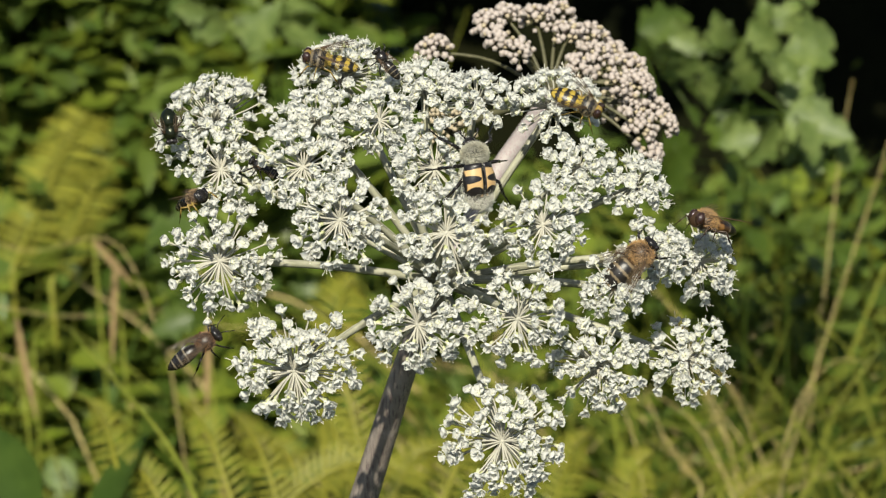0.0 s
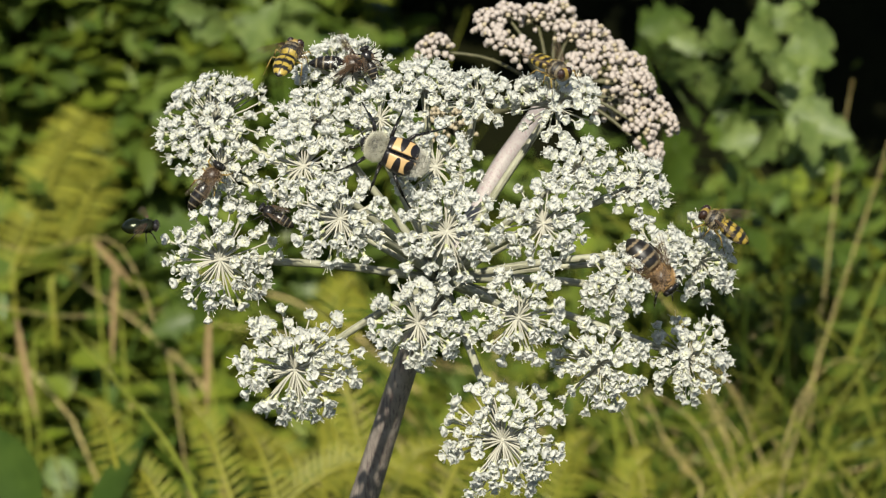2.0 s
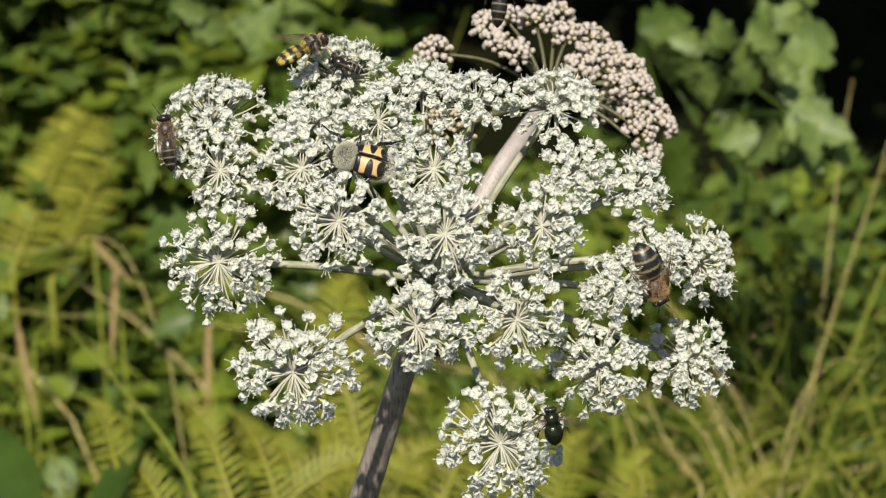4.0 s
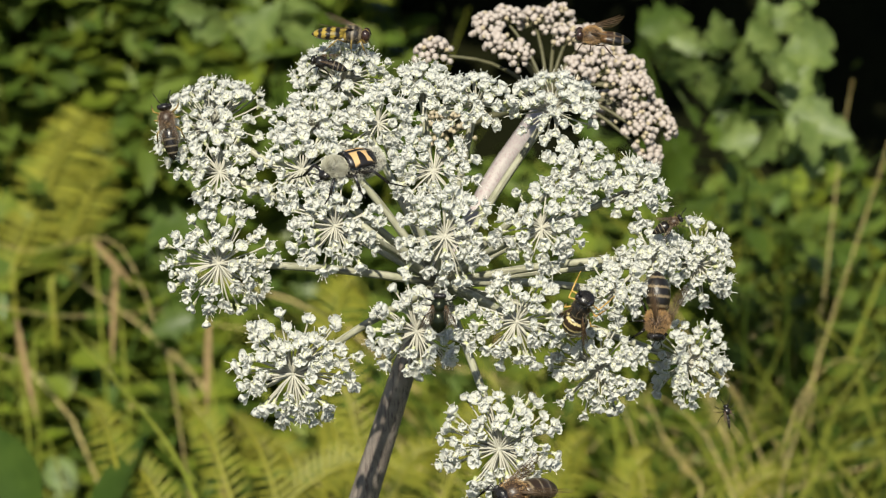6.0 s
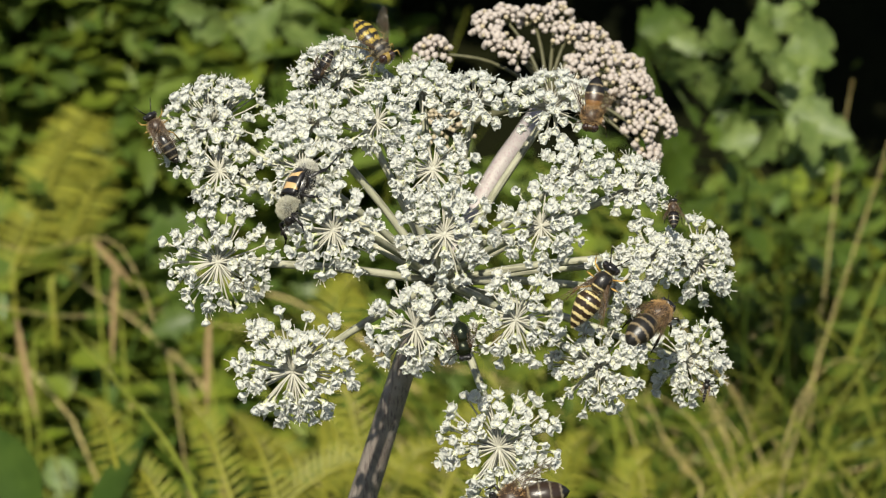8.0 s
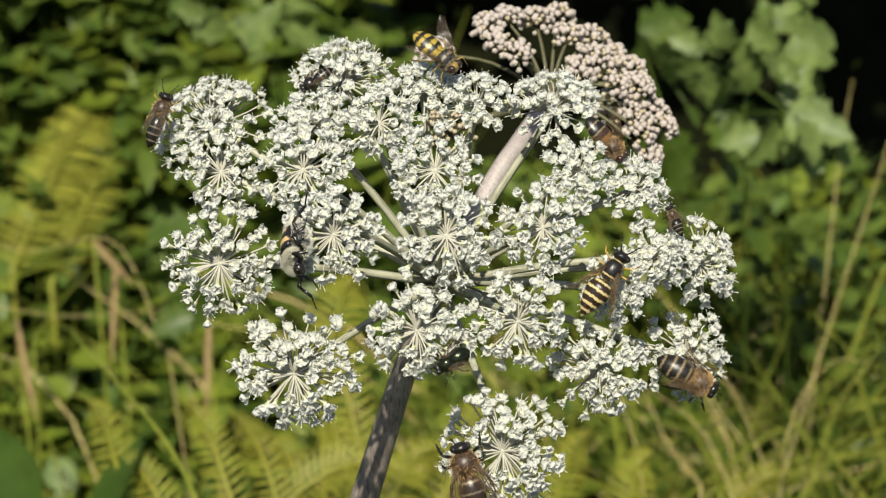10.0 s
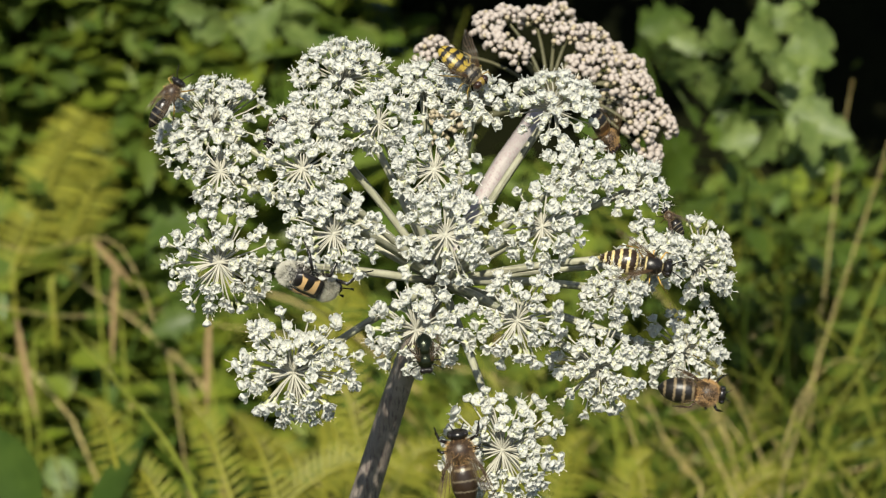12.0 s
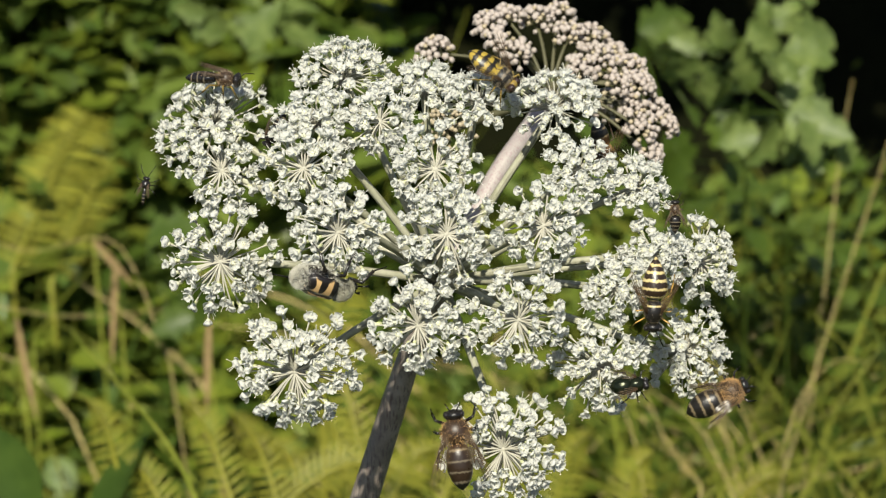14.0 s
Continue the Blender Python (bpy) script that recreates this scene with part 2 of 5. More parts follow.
def floret_mesh(name, seed, opened):
    """A floret: five curled petals round a cream disc on a green ovary, with five stamens."""
    rnd = random.Random(seed)
    b = Build()
    pv, pf = petal()
    for k in range(5):
        tilt = rnd.uniform(-26, 14) - 40 * (1 - opened)
        s = rnd.uniform(0.9, 1.15)
        b.add(pv * s, pf, pose(0, 0, 0, 0, 0, 72 * k + rnd.uniform(-9, 9)) @ pose(0, 0, 0, rnd.uniform(-18, 18), tilt, 0), 0)
    ev, ef = egg(0.42e-3, 0.6e-3, 0.6e-3, 4, 8)
    b.add(ev, ef, pose(0, 0, 0.15e-3, 0, 90, 0), 1)
    ov, of = egg(0.75e-3, 0.5e-3, 0.42e-3, 4, 6)
    b.add(ov, of, pose(0, 0, -0.65e-3, 0, 90, 0), 2)
    for k in range(5):
        a = radians(72 * k + 36 + rnd.uniform(-15, 15))
        ln = rnd.uniform(1.3, 2.7) * 1e-3 * (0.45 + 0.55 * opened)
        out = rnd.uniform(0.35, 1.0)
        tip = Vector((math.cos(a) * out, math.sin(a) * out, 1)).normalized() * ln
        tv, tf = tube([(0, 0, 0.1e-3), tip * 0.6 + Vector((0, 0, 0.2e-3)), tip], [0.075e-3, 0.065e-3, 0.06e-3], 3, False)
        b.add(tv, tf, None, 3)
        sv, sf = egg(0.19e-3, 0.11e-3, 0.11e-3, 2, 4)
        b.add(sv, sf, Matrix.Translation(tip) @ pose(0, 0, 0, rnd.uniform(0, 90), rnd.uniform(0, 90), 0), 3)
    return b.mesh(name, [M_PETAL, M_CREAM, M_OVARY, M_STAMEN])


FLORETS = [floret_mesh("floret", 3 + i, o) for i, o in enumerate((1.0, 0.9, 0.75, 1.0, 0.55, 0.85))]


def bud_mesh(name, mat, wide=1.0, tall=1.0):
    """A closed bud with five lobes, in one piece."""
    v, f = [], []
    prof = [(-0.95, 0.12), (-0.6, 0.5), (-0.2, 0.5), (0.1, 0.72), (0.45, 0.8), (0.75, 0.55), (0.92, 0.2)]
    for z, r in prof:
        for k in range(15):
            a = 2 * math.pi * k / 15
            w = r * (1 + (0.16 if z > 0 else 0.03) * math.cos(5 * a))
            v.append((w * wide * math.cos(a) * 1e-3, w * wide * math.sin(a) * 1e-3, z * tall * 1e-3))
    for i in range(len(prof) - 1):
        for k in range(15):
            j = (k + 1) % 15
            f.append((i * 15 + k, i * 15 + j, (i + 1) * 15 + j, (i + 1) * 15 + k))
    f += [tuple(range(15))[::-1], tuple(6 * 15 + k for k in range(15))]
    return Build().add(v, f).mesh(name, [mat])


PINK_BUDS = [bud_mesh("bud", M_BUD), bud_mesh("bud", M_BUD, 0.72, 0.85), bud_mesh("bud", M_BUD, 0.85, 1.2), bud_mesh("bud", M_BUD, 1.12, 1.05), bud_mesh("bud", M_WITHER, 0.7, 0.9)]
DRY_BUD = bud_mesh("bud", M_WITHER)


def view_axis(ax, ay):
    """A unit direction ax to the right, ay up, and the rest towards the camera."""
    az = math.sqrt(max(1 - ax * ax - ay * ay, 0.02))
    return (RIGHT * ax + UP * ay - AWAY * az).normalized()


NODE = (780, 497, 24)


def hub_depth(u, v):
    r = math.hypot(u - NODE[0], v - NODE[1]) * 0.1
    return NODE[2] - math.sqrt(max(45.0 ** 2 - r * r, 64)) + max(0, 340 - v) * 0.1


def stalk_mesh(name, mat):
    """A slender stalk of unit length, to be scaled to its own."""
    v, f = tube([(0, 0, 0), (0.25e-3, 0, 0.35), (0.25e-3, 0, 0.7), (0, 0, 1)], [0.23e-3, 0.18e-3, 0.15e-3, 0.17e-3], 5, False)
    return Build().add(v, f).mesh(name, [mat])


STALKS = {m: stalk_mesh("pedicel", m) for m in (M_PEDICEL, M_BUDSTALK)}


def bracteole_mesh(mat):
    v, f = tube([(0, 0, 0), (0, 0, 0.5), (0, 0, 1)], [0.14e-3, 0.12e-3, 0.03e-3], 4, False)
    return Build().add(v, f).mesh("bracteole", [mat])


BRACTS = {m: bracteole_mesh(m) for m in (M_PEDICEL, M_BUDSTALK)}


def umbellet(parent, u, v, d, reach, ax, ay, heads, seed, stalk_mat, count, name="umbellet", child="floret", inner=0.3, dome=0.42, size=1.0, droop=0.08):
    """A small umbel: stalks from one hub, each with a head on it; reach in tenths of a millimetre."""
    rnd = random.Random(seed)
    hub = spot(u, v, d)
    m = aim(hub, view_axis(ax, ay))
    length = reach * 1e-4 * (0.5 + d * 0.001) / 0.5
    hv, hf = egg(0.8e-3, 0.95e-3, 0.95e-3, 5, 9)
    ob = part(name, Build().add(hv, hf, pose(0, 0, -0.3e-3, 0, 90, 0)).mesh(name, [stalk_mat]), parent, PLACE[parent].inverted() @ m)
    for i in range(count):
        t = (i + 0.5) / count
        out = length * (inner + (1 - inner) * t ** 0.64) * rnd.uniform(0.9, 1.07)
        if rnd.random() < 0.05:
            out *= 1.12
        high = length * (dome - (dome + droop) * t ** 1.3 + rnd.uniform(-0.07, 0.07))
        g = i * 2.39996 + rnd.uniform(-0.3, 0.3)
        d3 = Vector((out * math.cos(g), out * math.sin(g), high))
        ln = d3.length
        d3.normalize()
        part("pedicel", STALKS[stalk_mat], ob, aim((0, 0, 0), d3, rnd.uniform(0, 6.28)) @ Matrix.Diagonal((1, 1, ln, 1)))
        face = (d3 + Vector((0, 0, 0.8)) + 0.3 * Vector((rnd.uniform(-1, 1), rnd.uniform(-1, 1), rnd.uniform(-1, 1)))).normalized()
        part(child, heads[rnd.randrange(len(heads))], ob, aim(d3 * ln, face, rnd.uniform(0, 6.28)) @ Matrix.Scale(rnd.uniform(0.84, 1.16) * size, 4))
    for k in range(6):
        g = k * 1.05 + rnd.uniform(-0.3, 0.3)
        part("bracteole", BRACTS[stalk_mat], ob, aim((0, 0, -0.5e-3), (math.cos(g), math.sin(g), rnd.uniform(-0.3, 0.1))) @ Matrix.Diagonal((1, 1, length * rnd.uniform(0.3, 0.55), 1)))
    return ob


def ray_part(parent, a, b, r0, r1, mat, bow=-0.02, name="ray"):
    """A ribbed stalk from a to b that bows a little downwards."""
    mid = (a + b) / 2 + Vector((0, 0, -1)) * (b - a).length * bow
    pts = curve_points([a, mid, b], 9)
    along = aim(a, b - a)
    v, f = tube([along.inverted() @ p for p in pts], [r0 + (r1 - r0) * i / 8 for i in range(9)], 16, True, 0.16)
    return part(name, Build().add(v, f).mesh(name, [mat]), parent, PLACE[parent].inverted() @ along)


# hub u, v; reach; axis to the right and up; one row for each umbellet
FRONT = [(388, 462, 108, -0.06, -0.18), (520, 656, 116, -0.06, -0.30), (738, 574, 96, -0.12, -0.18), (888, 781, 116, 0.0, -0.08),
         (915, 564, 92, 0.0, -0.08), (960, 398, 86, -0.06, -0.05), (788, 413, 95, -0.03, -0.03), (600, 389, 92, 0.0, -0.05),
         (1060, 648, 94, -0.1, -0.12), (1216, 636, 86, 0.2, 0.05), (1088, 510, 66, 0.0, -0.05), (1155, 450, 66, 0.15, 0.0)]
BACK = [(769, 298, 86, 0.02, 0.08), (536, 296, 86, 0.0, 0.08), (390, 300, 80, 0.05, 0.05), (376, 218, 112, -0.30, 0.60),
        (560, 218, 84, 0.0, 0.66), (606, 138, 98, -0.05, 0.80), (670, 214, 70, 0.1, 0.0), (748, 158, 70, 0.0, 0.62),
        (842, 180, 74, 0.0, 0.66), (978, 189, 92, -0.05, 0.70), (1022, 300, 68, 0.05, 0.15), (1122, 330, 70, 0.35, 0.35),
        (1236, 462, 84, 0.42, 0.05)]

OPEN = [(769, 298), (536, 296), (390, 300), (670, 214)]

stem_line = curve_points([spot(*NODE), spot(740, 585, 32), spot(703, 690, 42), spot(643, 882, 58), spot(580, 1075, 74), (-0.034, 0.086, 0.80), (-0.045, 0.092, 0.55), (-0.06, 0.1, 0.0)], 64)
umbel = thing("umbel_plant", Matrix.Translation(stem_line[-1]), "tall plant with white flowering umbel and pinkish umbel in bud", "flower")
inv = PLACE[umbel].inverted()
v_, f_ = tube([inv @ p for p in stem_line], [0.0016 + 0.0010 * min(1, i / 27) for i in range(64)], 18, True, 0.09)
part("stem", Build().add(v_, f_).mesh("stem", [M_STEM]), umbel, label="ribbed purplish grey stem")
v_, f_ = egg(0.0026, 0.0026, 0.0022, 6, 12)
part("node", Build().add(v_, f_).mesh("node", [M_RAY]), umbel, inv @ Matrix.Translation(spot(*NODE)))
UMBELLETS = []
for i, (u, v, reach, ax, ay) in enumerate(FRONT + BACK):
    d = hub_depth(u, v)
    ray_part(umbel, spot(*NODE), spot(u, v, d) - view_axis(ax, ay) * 0.0004, 0.00072, 0.00056, M_RAY)
    if i < 8 or (u, v) in OPEN:
        many, inner, dome, droop, size = int((54 if i in (1, 3) else 46) * (reach / 84) ** 1.5), 0.26, 0.24, 0.24, 0.84
    elif i < len(FRONT):
        many, inner, dome, droop, size = int(58 * (reach / 84) ** 1.4), 0.12, 0.34, 0.2, 0.80
    else:
        many, inner, dome, droop, size = int(54 * (reach / 84) ** 1.4), 0.16, 0.36 + 0.3 * max(ay, 0), 0.1, 0.80
    ob = umbellet(umbel, u, v, d, reach - 9, ax, ay, FLORETS, 100 + i, M_PEDICEL, many, inner=inner, dome=dome, size=size, droop=droop)
    UMBELLETS.append((u, v, d, reach, view_axis(ax, ay), ob))

# the umbel still in bud, on a side branch behind the open one
branch_line = curve_points([spot(750, 566, 31), spot(764, 530, 42), spot(790, 478, 54), spot(872, 318, 60), spot(926, 238, 66), spot(972, 166, 84)], 36)
v_, f_ = tube([inv @ p for p in branch_line], [0.0019 - 0.0006 * max(0, i - 28) / 8 for i in range(36)], 16, True, 0.04)
part("side_branch", Build().add(v_, f_).mesh("side_branch", [M_BRANCH]), umbel, label="smooth lilac grey side branch")
BUD_CLUSTERS = [(862, 44, 82, 30, -0.3, 0.6), (896, 32, 88, 30, -0.1, 0.75), (880, 70, 78, 26, -0.2, 0.3), (918, 92, 76, 26, 0.0, 0.3), (948, 38, 92, 34, 0.0, 0.75), (986, 30, 96, 32, 0.1, 0.75), (1006, 62, 88, 28, 0.1, 0.5),
                (1040, 70, 92, 36, 0.25, 0.65), (1056, 108, 84, 36, 0.25, 0.5), (1024, 122, 80, 30, 0.1, 0.4), (1084, 98, 92, 28, 0.35, 0.6), (1112, 124, 86, 34, 0.4, 0.55),
                (1130, 152, 80, 30, 0.5, 0.4), (1092, 150, 78, 28, 0.2, 0.2), (1160, 196, 82, 26, 0.4, 0.6), (1178, 222, 80, 22, 0.6, 0.3), (1132, 226, 76, 32, 0.4, 0.1), (1116, 198, 80, 28, 0.2, 0.3),
                (1148, 272, 78, 26, 0.5, 0.0), (768, 92, 78, 34, -0.1, 0.75), (1070, 186, 92, 30, 0.1, 0.3)]
for i, (u, v, d, reach, ax, ay) in enumerate(BUD_CLUSTERS):
    ray_part(umbel, branch_line[-1], spot(u, v, d), 0.00036, 0.00028, M_BUDSTALK, -0.1)
    umbellet(umbel, u, v, d, reach, ax, ay, PINK_BUDS, 300 + i, M_BUDSTALK, int(30 * (reach / 30) ** 1.3), "bud_cluster", "bud", 0.1, 0.75, 0.86)
ray_part(umbel, branch_line[-2], spot(790, 232, 62), 0.0008, 0.0006, M_BUDSTALK)
tagged(umbellet(umbel, 790, 232, 62, 52, 0.0, 0.6, [DRY_BUD], 320, M_BUDSTALK, 60, "bud_cluster", "bud", 0.12, 0.7, 0.6), "withered brownish cluster")


# ---- the undergrowth ----
def leaf(length, width, teeth=0, curl=0.15, fold=0.18, n=8, lobes=0):
    """A pointed leaf along x from its stalk, folded at the midrib; teeth roughen its edge, lobes cut it deeper."""
    v, f = [], []
    for i in range(n + 1):
        t = i / n
        w = width * 0.5 * (math.sin(math.pi * t ** 0.72)) ** 0.85 + 0.0002
        if teeth and 0 < i < n:
            w *= 1 + teeth * (1 if i % 2 else -1)
            if lobes:
                w *= 0.68 + 0.5 * abs(math.sin(math.pi * lobes * t))
        x, z = length * t, -curl * length * t * t
        v += [(x, -w, z + fold * w), (x, -w * 0.5, z + fold * 0.35 * w), (x, 0, z), (x, w * 0.5, z + fold * 0.35 * w), (x, w, z + fold * w)]
    for i in range(n):
        for k in range(4):
            a = i * 5 + k
            f.append((a, a + 1, a + 6, a + 5))
    return v, f


def small_leaf(length, width, curl=0.15, fold=0.25):
    """A plain pointed leaf of few faces."""
    v, f = [], []
    for t, w in ((0.0, 0.05), (0.22, 0.8), (0.45, 1.0), (0.72, 0.7), (1.0, 0.02)):
        x, z, h = length * t, -curl * length * t * t, width * 0.5 * w
        v += [(x, -h, z + fold * h), (x, 0, z), (x, h, z + fold * h)]
    for i in range(4):
        for k in range(2):
            a = i * 3 + k
            f.append((a, a + 1, a + 4, a + 3))
    return v, f


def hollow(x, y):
    """Where the growth thins at the top of the bank; near-black ground colour and the added shrub darken it."""
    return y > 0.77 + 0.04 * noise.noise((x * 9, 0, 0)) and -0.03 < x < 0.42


def herb_scatter():
    """Low broad-leaved herbs in many small clumps over the bank."""
    rnd = random.Random(11)
    b = Build()
    kinds = [small_leaf(0.022, 0.015), small_leaf(0.017, 0.012), small_leaf(0.028, 0.010, 0.3), small_leaf(0.014, 0.012, 0.1)]
    for i in range(10500):
        x = rnd.gauss(0.0, 0.17 if i % 4 else 0.42)
        y = 0.42 + 0.5 * rnd.random() if i % 5 else 0.2 + 1.4 * rnd.random()
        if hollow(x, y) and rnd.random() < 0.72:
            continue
        g = ground_z(x, y)
        tall = 0.18 + 0.14 * noise.noise((x * 3.1, y * 3.1, 9)) + 0.05 * noise.noise((x * 11, y * 11, 4))
        head = Vector((x, y, g + tall * rnd.uniform(0.35, 1.15)))
        head += Vector((rnd.uniform(-0.05, 0.05), rnd.uniform(-0.07, 0.03), 0))
        if -0.03 < x < 0.42 and y > 0.55:
            head.z = min(head.z, g + 0.3, 0.69 - 0.35 * (y - 0.7) + 0.03 * noise.noise((x * 14, 5, y * 9)))
        foot = Vector((x, y, g))
        tv, tf = tube([foot, (foot + head) / 2, head], [0.0011, 0.0009, 0.0005], 3, False)
        b.add(tv, tf, None, 2)
        k = rnd.randrange(4)
        mat = 1 if noise.noise((x * 5 + 7, y * 5, 2)) > (-0.1 if x < 0 else 0.1) else 0
        for j in range(rnd.randint(5, 9)):
            p = foot.lerp(head, rnd.random() ** 0.5)
            b.add(kinds[k][0], kinds[k][1], Matrix.Translation(p) @ pose(0, 0, 0, rnd.uniform(-20, 30), rnd.uniform(-35, 30), rnd.uniform(0, 360)) @ Matrix.Scale(rnd.uniform(0.6, 1.25), 4), mat)
    for i in range(5600):
        x, y = rnd.uniform(-0.28, -0.04), rnd.uniform(0.6, 1.05)
        p = Vector((x, y, ground_z(x, y) + rnd.uniform(0.03, 0.17)))
        for j in range(4):
            b.add(kinds[0][0], kinds[0][1], Matrix.Translation(p) @ pose(0, 0, 0, rnd.uniform(-20, 30), rnd.uniform(-35, 30), rnd.uniform(0, 360)) @ Matrix.Scale(rnd.uniform(0.7, 1.3), 4), 1 if rnd.random() < 0.6 else 0)
    ob = new("undergrowth", b.mesh("undergrowth", [M_LEAF, M_LEAF_YELLOW, M_GRASS]))
    tagged(ob, "dense dark green low herbs covering the bank", "undergrowth", kind="stuff")


def blade(b, root, tip, w, mat, sag=0.1):
    """One grass blade from root to tip, keeled, bending over."""
    mid = root.lerp(tip, 0.55) + Vector((0, 0, sag * (tip - root).length))
    pts = curve_points([root, mid, tip], 8)
    side = (tip - root).cross(AWAY)
    side = side.normalized() if side.length > 1e-6 else RIGHT
    v, f = [], []
    for k, c in enumerate(pts):
        ww = w * (1 - (k / 7) ** 3) + 0.0001
        v += [c + side * ww, c + AWAY * ww * 0.4, c - side * ww]
    for k in range(7):
        f += [(k * 3, k * 3 + 1, k * 3 + 4, k * 3 + 3), (k * 3 + 1, k * 3 + 2, k * 3 + 5, k * 3 + 4)]
    b.add(v, f, None, mat)


def grass_scatter():
    rnd = random.Random(12)
    b = Build()
    for i in range(4600):
        x, y = rnd.gauss(0.17, 0.26), 0.35 + 0.6 * rnd.random()
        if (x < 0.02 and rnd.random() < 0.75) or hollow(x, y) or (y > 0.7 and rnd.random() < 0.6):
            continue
        root = Vector((x, y, ground_z(x, y)))
        h = rnd.uniform(0.12, 0.34 if y < 0.62 else 0.18)
        az = rnd.uniform(0, 6.28)
        tip = root + Vector((math.cos(az) * h * 0.5, math.sin(az) * h * 0.4, h * 0.9))
        if y > 0.55:
            tip.z = min(tip.z, max(0.68, root.z + 0.05))
        blade(b, root, tip, rnd.uniform(0.0005, 0.0013), 1 if rnd.random() < 0.07 else 0 if rnd.random() < 0.6 else 2, rnd.uniform(0.05, 0.2))
    for i in range(3300):
        x, y = -0.03 + 0.33 * rnd.random(), 0.50 + 0.26 * rnd.random()
        root = Vector((x, y, ground_z(x, y)))
        h = rnd.uniform(0.16, 0.36)
        az = rnd.gauss(0.4, 1.2)
        tip = root + Vector((math.cos(az) * h * 0.8, math.sin(az) * h * 0.3 - 0.03, h * rnd.uniform(0.5, 1.0)))
        tip.z = min(tip.z, 0.63 + 0.04 * noise.noise((x * 12, y * 12, 1)))
        blade(b, root, tip, rnd.uniform(0.0005, 0.0012), 1 if rnd.random() < 0.08 else 0 if noise.noise((x * 16, y * 16, 6)) > 0.04 else 2, rnd.uniform(0.05, 0.2))
    for i in range(650):
        x, y = rnd.uniform(-0.21, 0.26), rnd.uniform(0.46, 0.72)
        if x < 0.03 and rnd.random() < 0.7:
            continue
        root = Vector((x, y, ground_z(x, y)))
        side = rnd.choice((-1, 1)) * rnd.uniform(0.05, 0.22)
        tip = Vector((x + side, y + rnd.uniform(-0.06, 0.06), rnd.uniform(0.54, 0.74 if x > 0.08 else 0.68)))
        blade(b, root, tip, rnd.uniform(0.0003, 0.0008), rnd.choice((0, 0, 0, 0, 1, 2, 2, 2)), rnd.uniform(0.1, 0.32))
    ob = new("grass", b.mesh("grass", [M_GRASS, M_STRAW, M_GRASS_DARK]))
    tagged(ob, "long green and yellowing meadow grass blades", "grass", kind="stuff")


def meadow_scatter():
    """Coarser herbs and grass on the meadow round about."""
    rnd = random.Random(14)
    b = Build()
    kind = leaf(0.07, 0.035, 0.1, 0.2, 0.2, 4)
    for i in range(7500):
        r, a = 4.5 * math.sqrt(rnd.random()), rnd.uniform(0, 6.28)
        x, y = r * math.cos(a), 0.6 + r * math.sin(a)
        if (abs(x) < 0.75 and 0.25 < y < 2.2):
            continue
        root = Vector((x, y, ground_z(x, y)))
        if rnd.random() < 0.5:
            h = rnd.uniform(0.1, 0.3)
            for k in range(3):
                q = rnd.uniform(0, 6.28)
                blade(b, root, root + Vector((math.cos(q) * h * 0.5, math.sin(q) * h * 0.5, h)), 0.0022, 2)
        else:
            for k in range(5):
                b.add(kind[0], kind[1], Matrix.Translation(root + Vector((0, 0, rnd.uniform(0.02, 0.16)))) @ pose(0, 0, 0, rnd.uniform(-20, 30), rnd.uniform(-35, 30), rnd.uniform(0, 360)) @ Matrix.Scale(rnd.uniform(0.6, 1.3), 4), rnd.randrange(2))
    ob = new("meadow", b.mesh("meadow", [M_LEAF, M_LEAF_YELLOW, M_GRASS]))
    tagged(ob, "green meadow herbs and grass round the plant", "meadow", kind="stuff")


herb_scatter()
grass_scatter()
meadow_scatter()


def shade_shrub():
    """An added shrub on top of the bank, kept out of view, whose boughs shade the hollow beneath."""
    rnd = random.Random(15)
    foot = Vector((0.24, 1.55, ground_z(0.24, 1.55)))
    ob = thing("shrub", Matrix.Translation(foot), "leafy green shrub added out of view to shade the bank", "shrub")
    inv = PLACE[ob].inverted()
    line = curve_points([foot, foot + Vector((0.02, -0.05, 0.3)), foot + Vector((-0.02, -0.15, 0.65))], 10)
    v, f = tube([inv @ p for p in line], [0.014 - 0.0008 * i for i in range(10)], 9)
    part("trunk", Build().add(v, f).mesh("trunk", [M_STEM]), ob)
    crown = Build()
    kinds = [small_leaf(0.05, 0.032), small_leaf(0.04, 0.028)]
    for k in range(13):
        root = line[4 + k % 6]
        tip = Vector((-0.12 + 0.62 * (k + 0.5) / 13, rnd.uniform(0.48, 0.74), rnd.uniform(1.1, 1.26)))
        mid = root.lerp(tip, 0.5) + Vector((rnd.uniform(-0.05, 0.05), 0, 0.12))
        bough = curve_points([root, mid, tip], 14)
        v, f = tube([inv @ p for p in bough], [0.006 - 0.00035 * i for i in range(14)], 6)
        part("bough", Build().add(v, f).mesh("bough", [M_STEM]), ob)
        for j in range(420):
            p = bough[rnd.randrange(2, 14)] + Vector((rnd.gauss(0, 0.045), rnd.gauss(0, 0.05), abs(rnd.gauss(0, 0.04)) - 0.01))
            p.y = max(p.y, 0.45)
            crown.add(*kinds[j % 2], inv @ Matrix.Translation(p) @ pose(0, 0, 0, rnd.uniform(-30, 30), rnd.uniform(-35, 30), rnd.uniform(0, 360)) @ Matrix.Scale(rnd.uniform(0.7, 1.2), 4))
    part("crown", crown.mesh("crown", [M_LEAF]), ob)


shade_shrub()


def to_ground(p):
    return Vector((p.x, p.y + 0.03, ground_z(p.x, p.y + 0.03)))


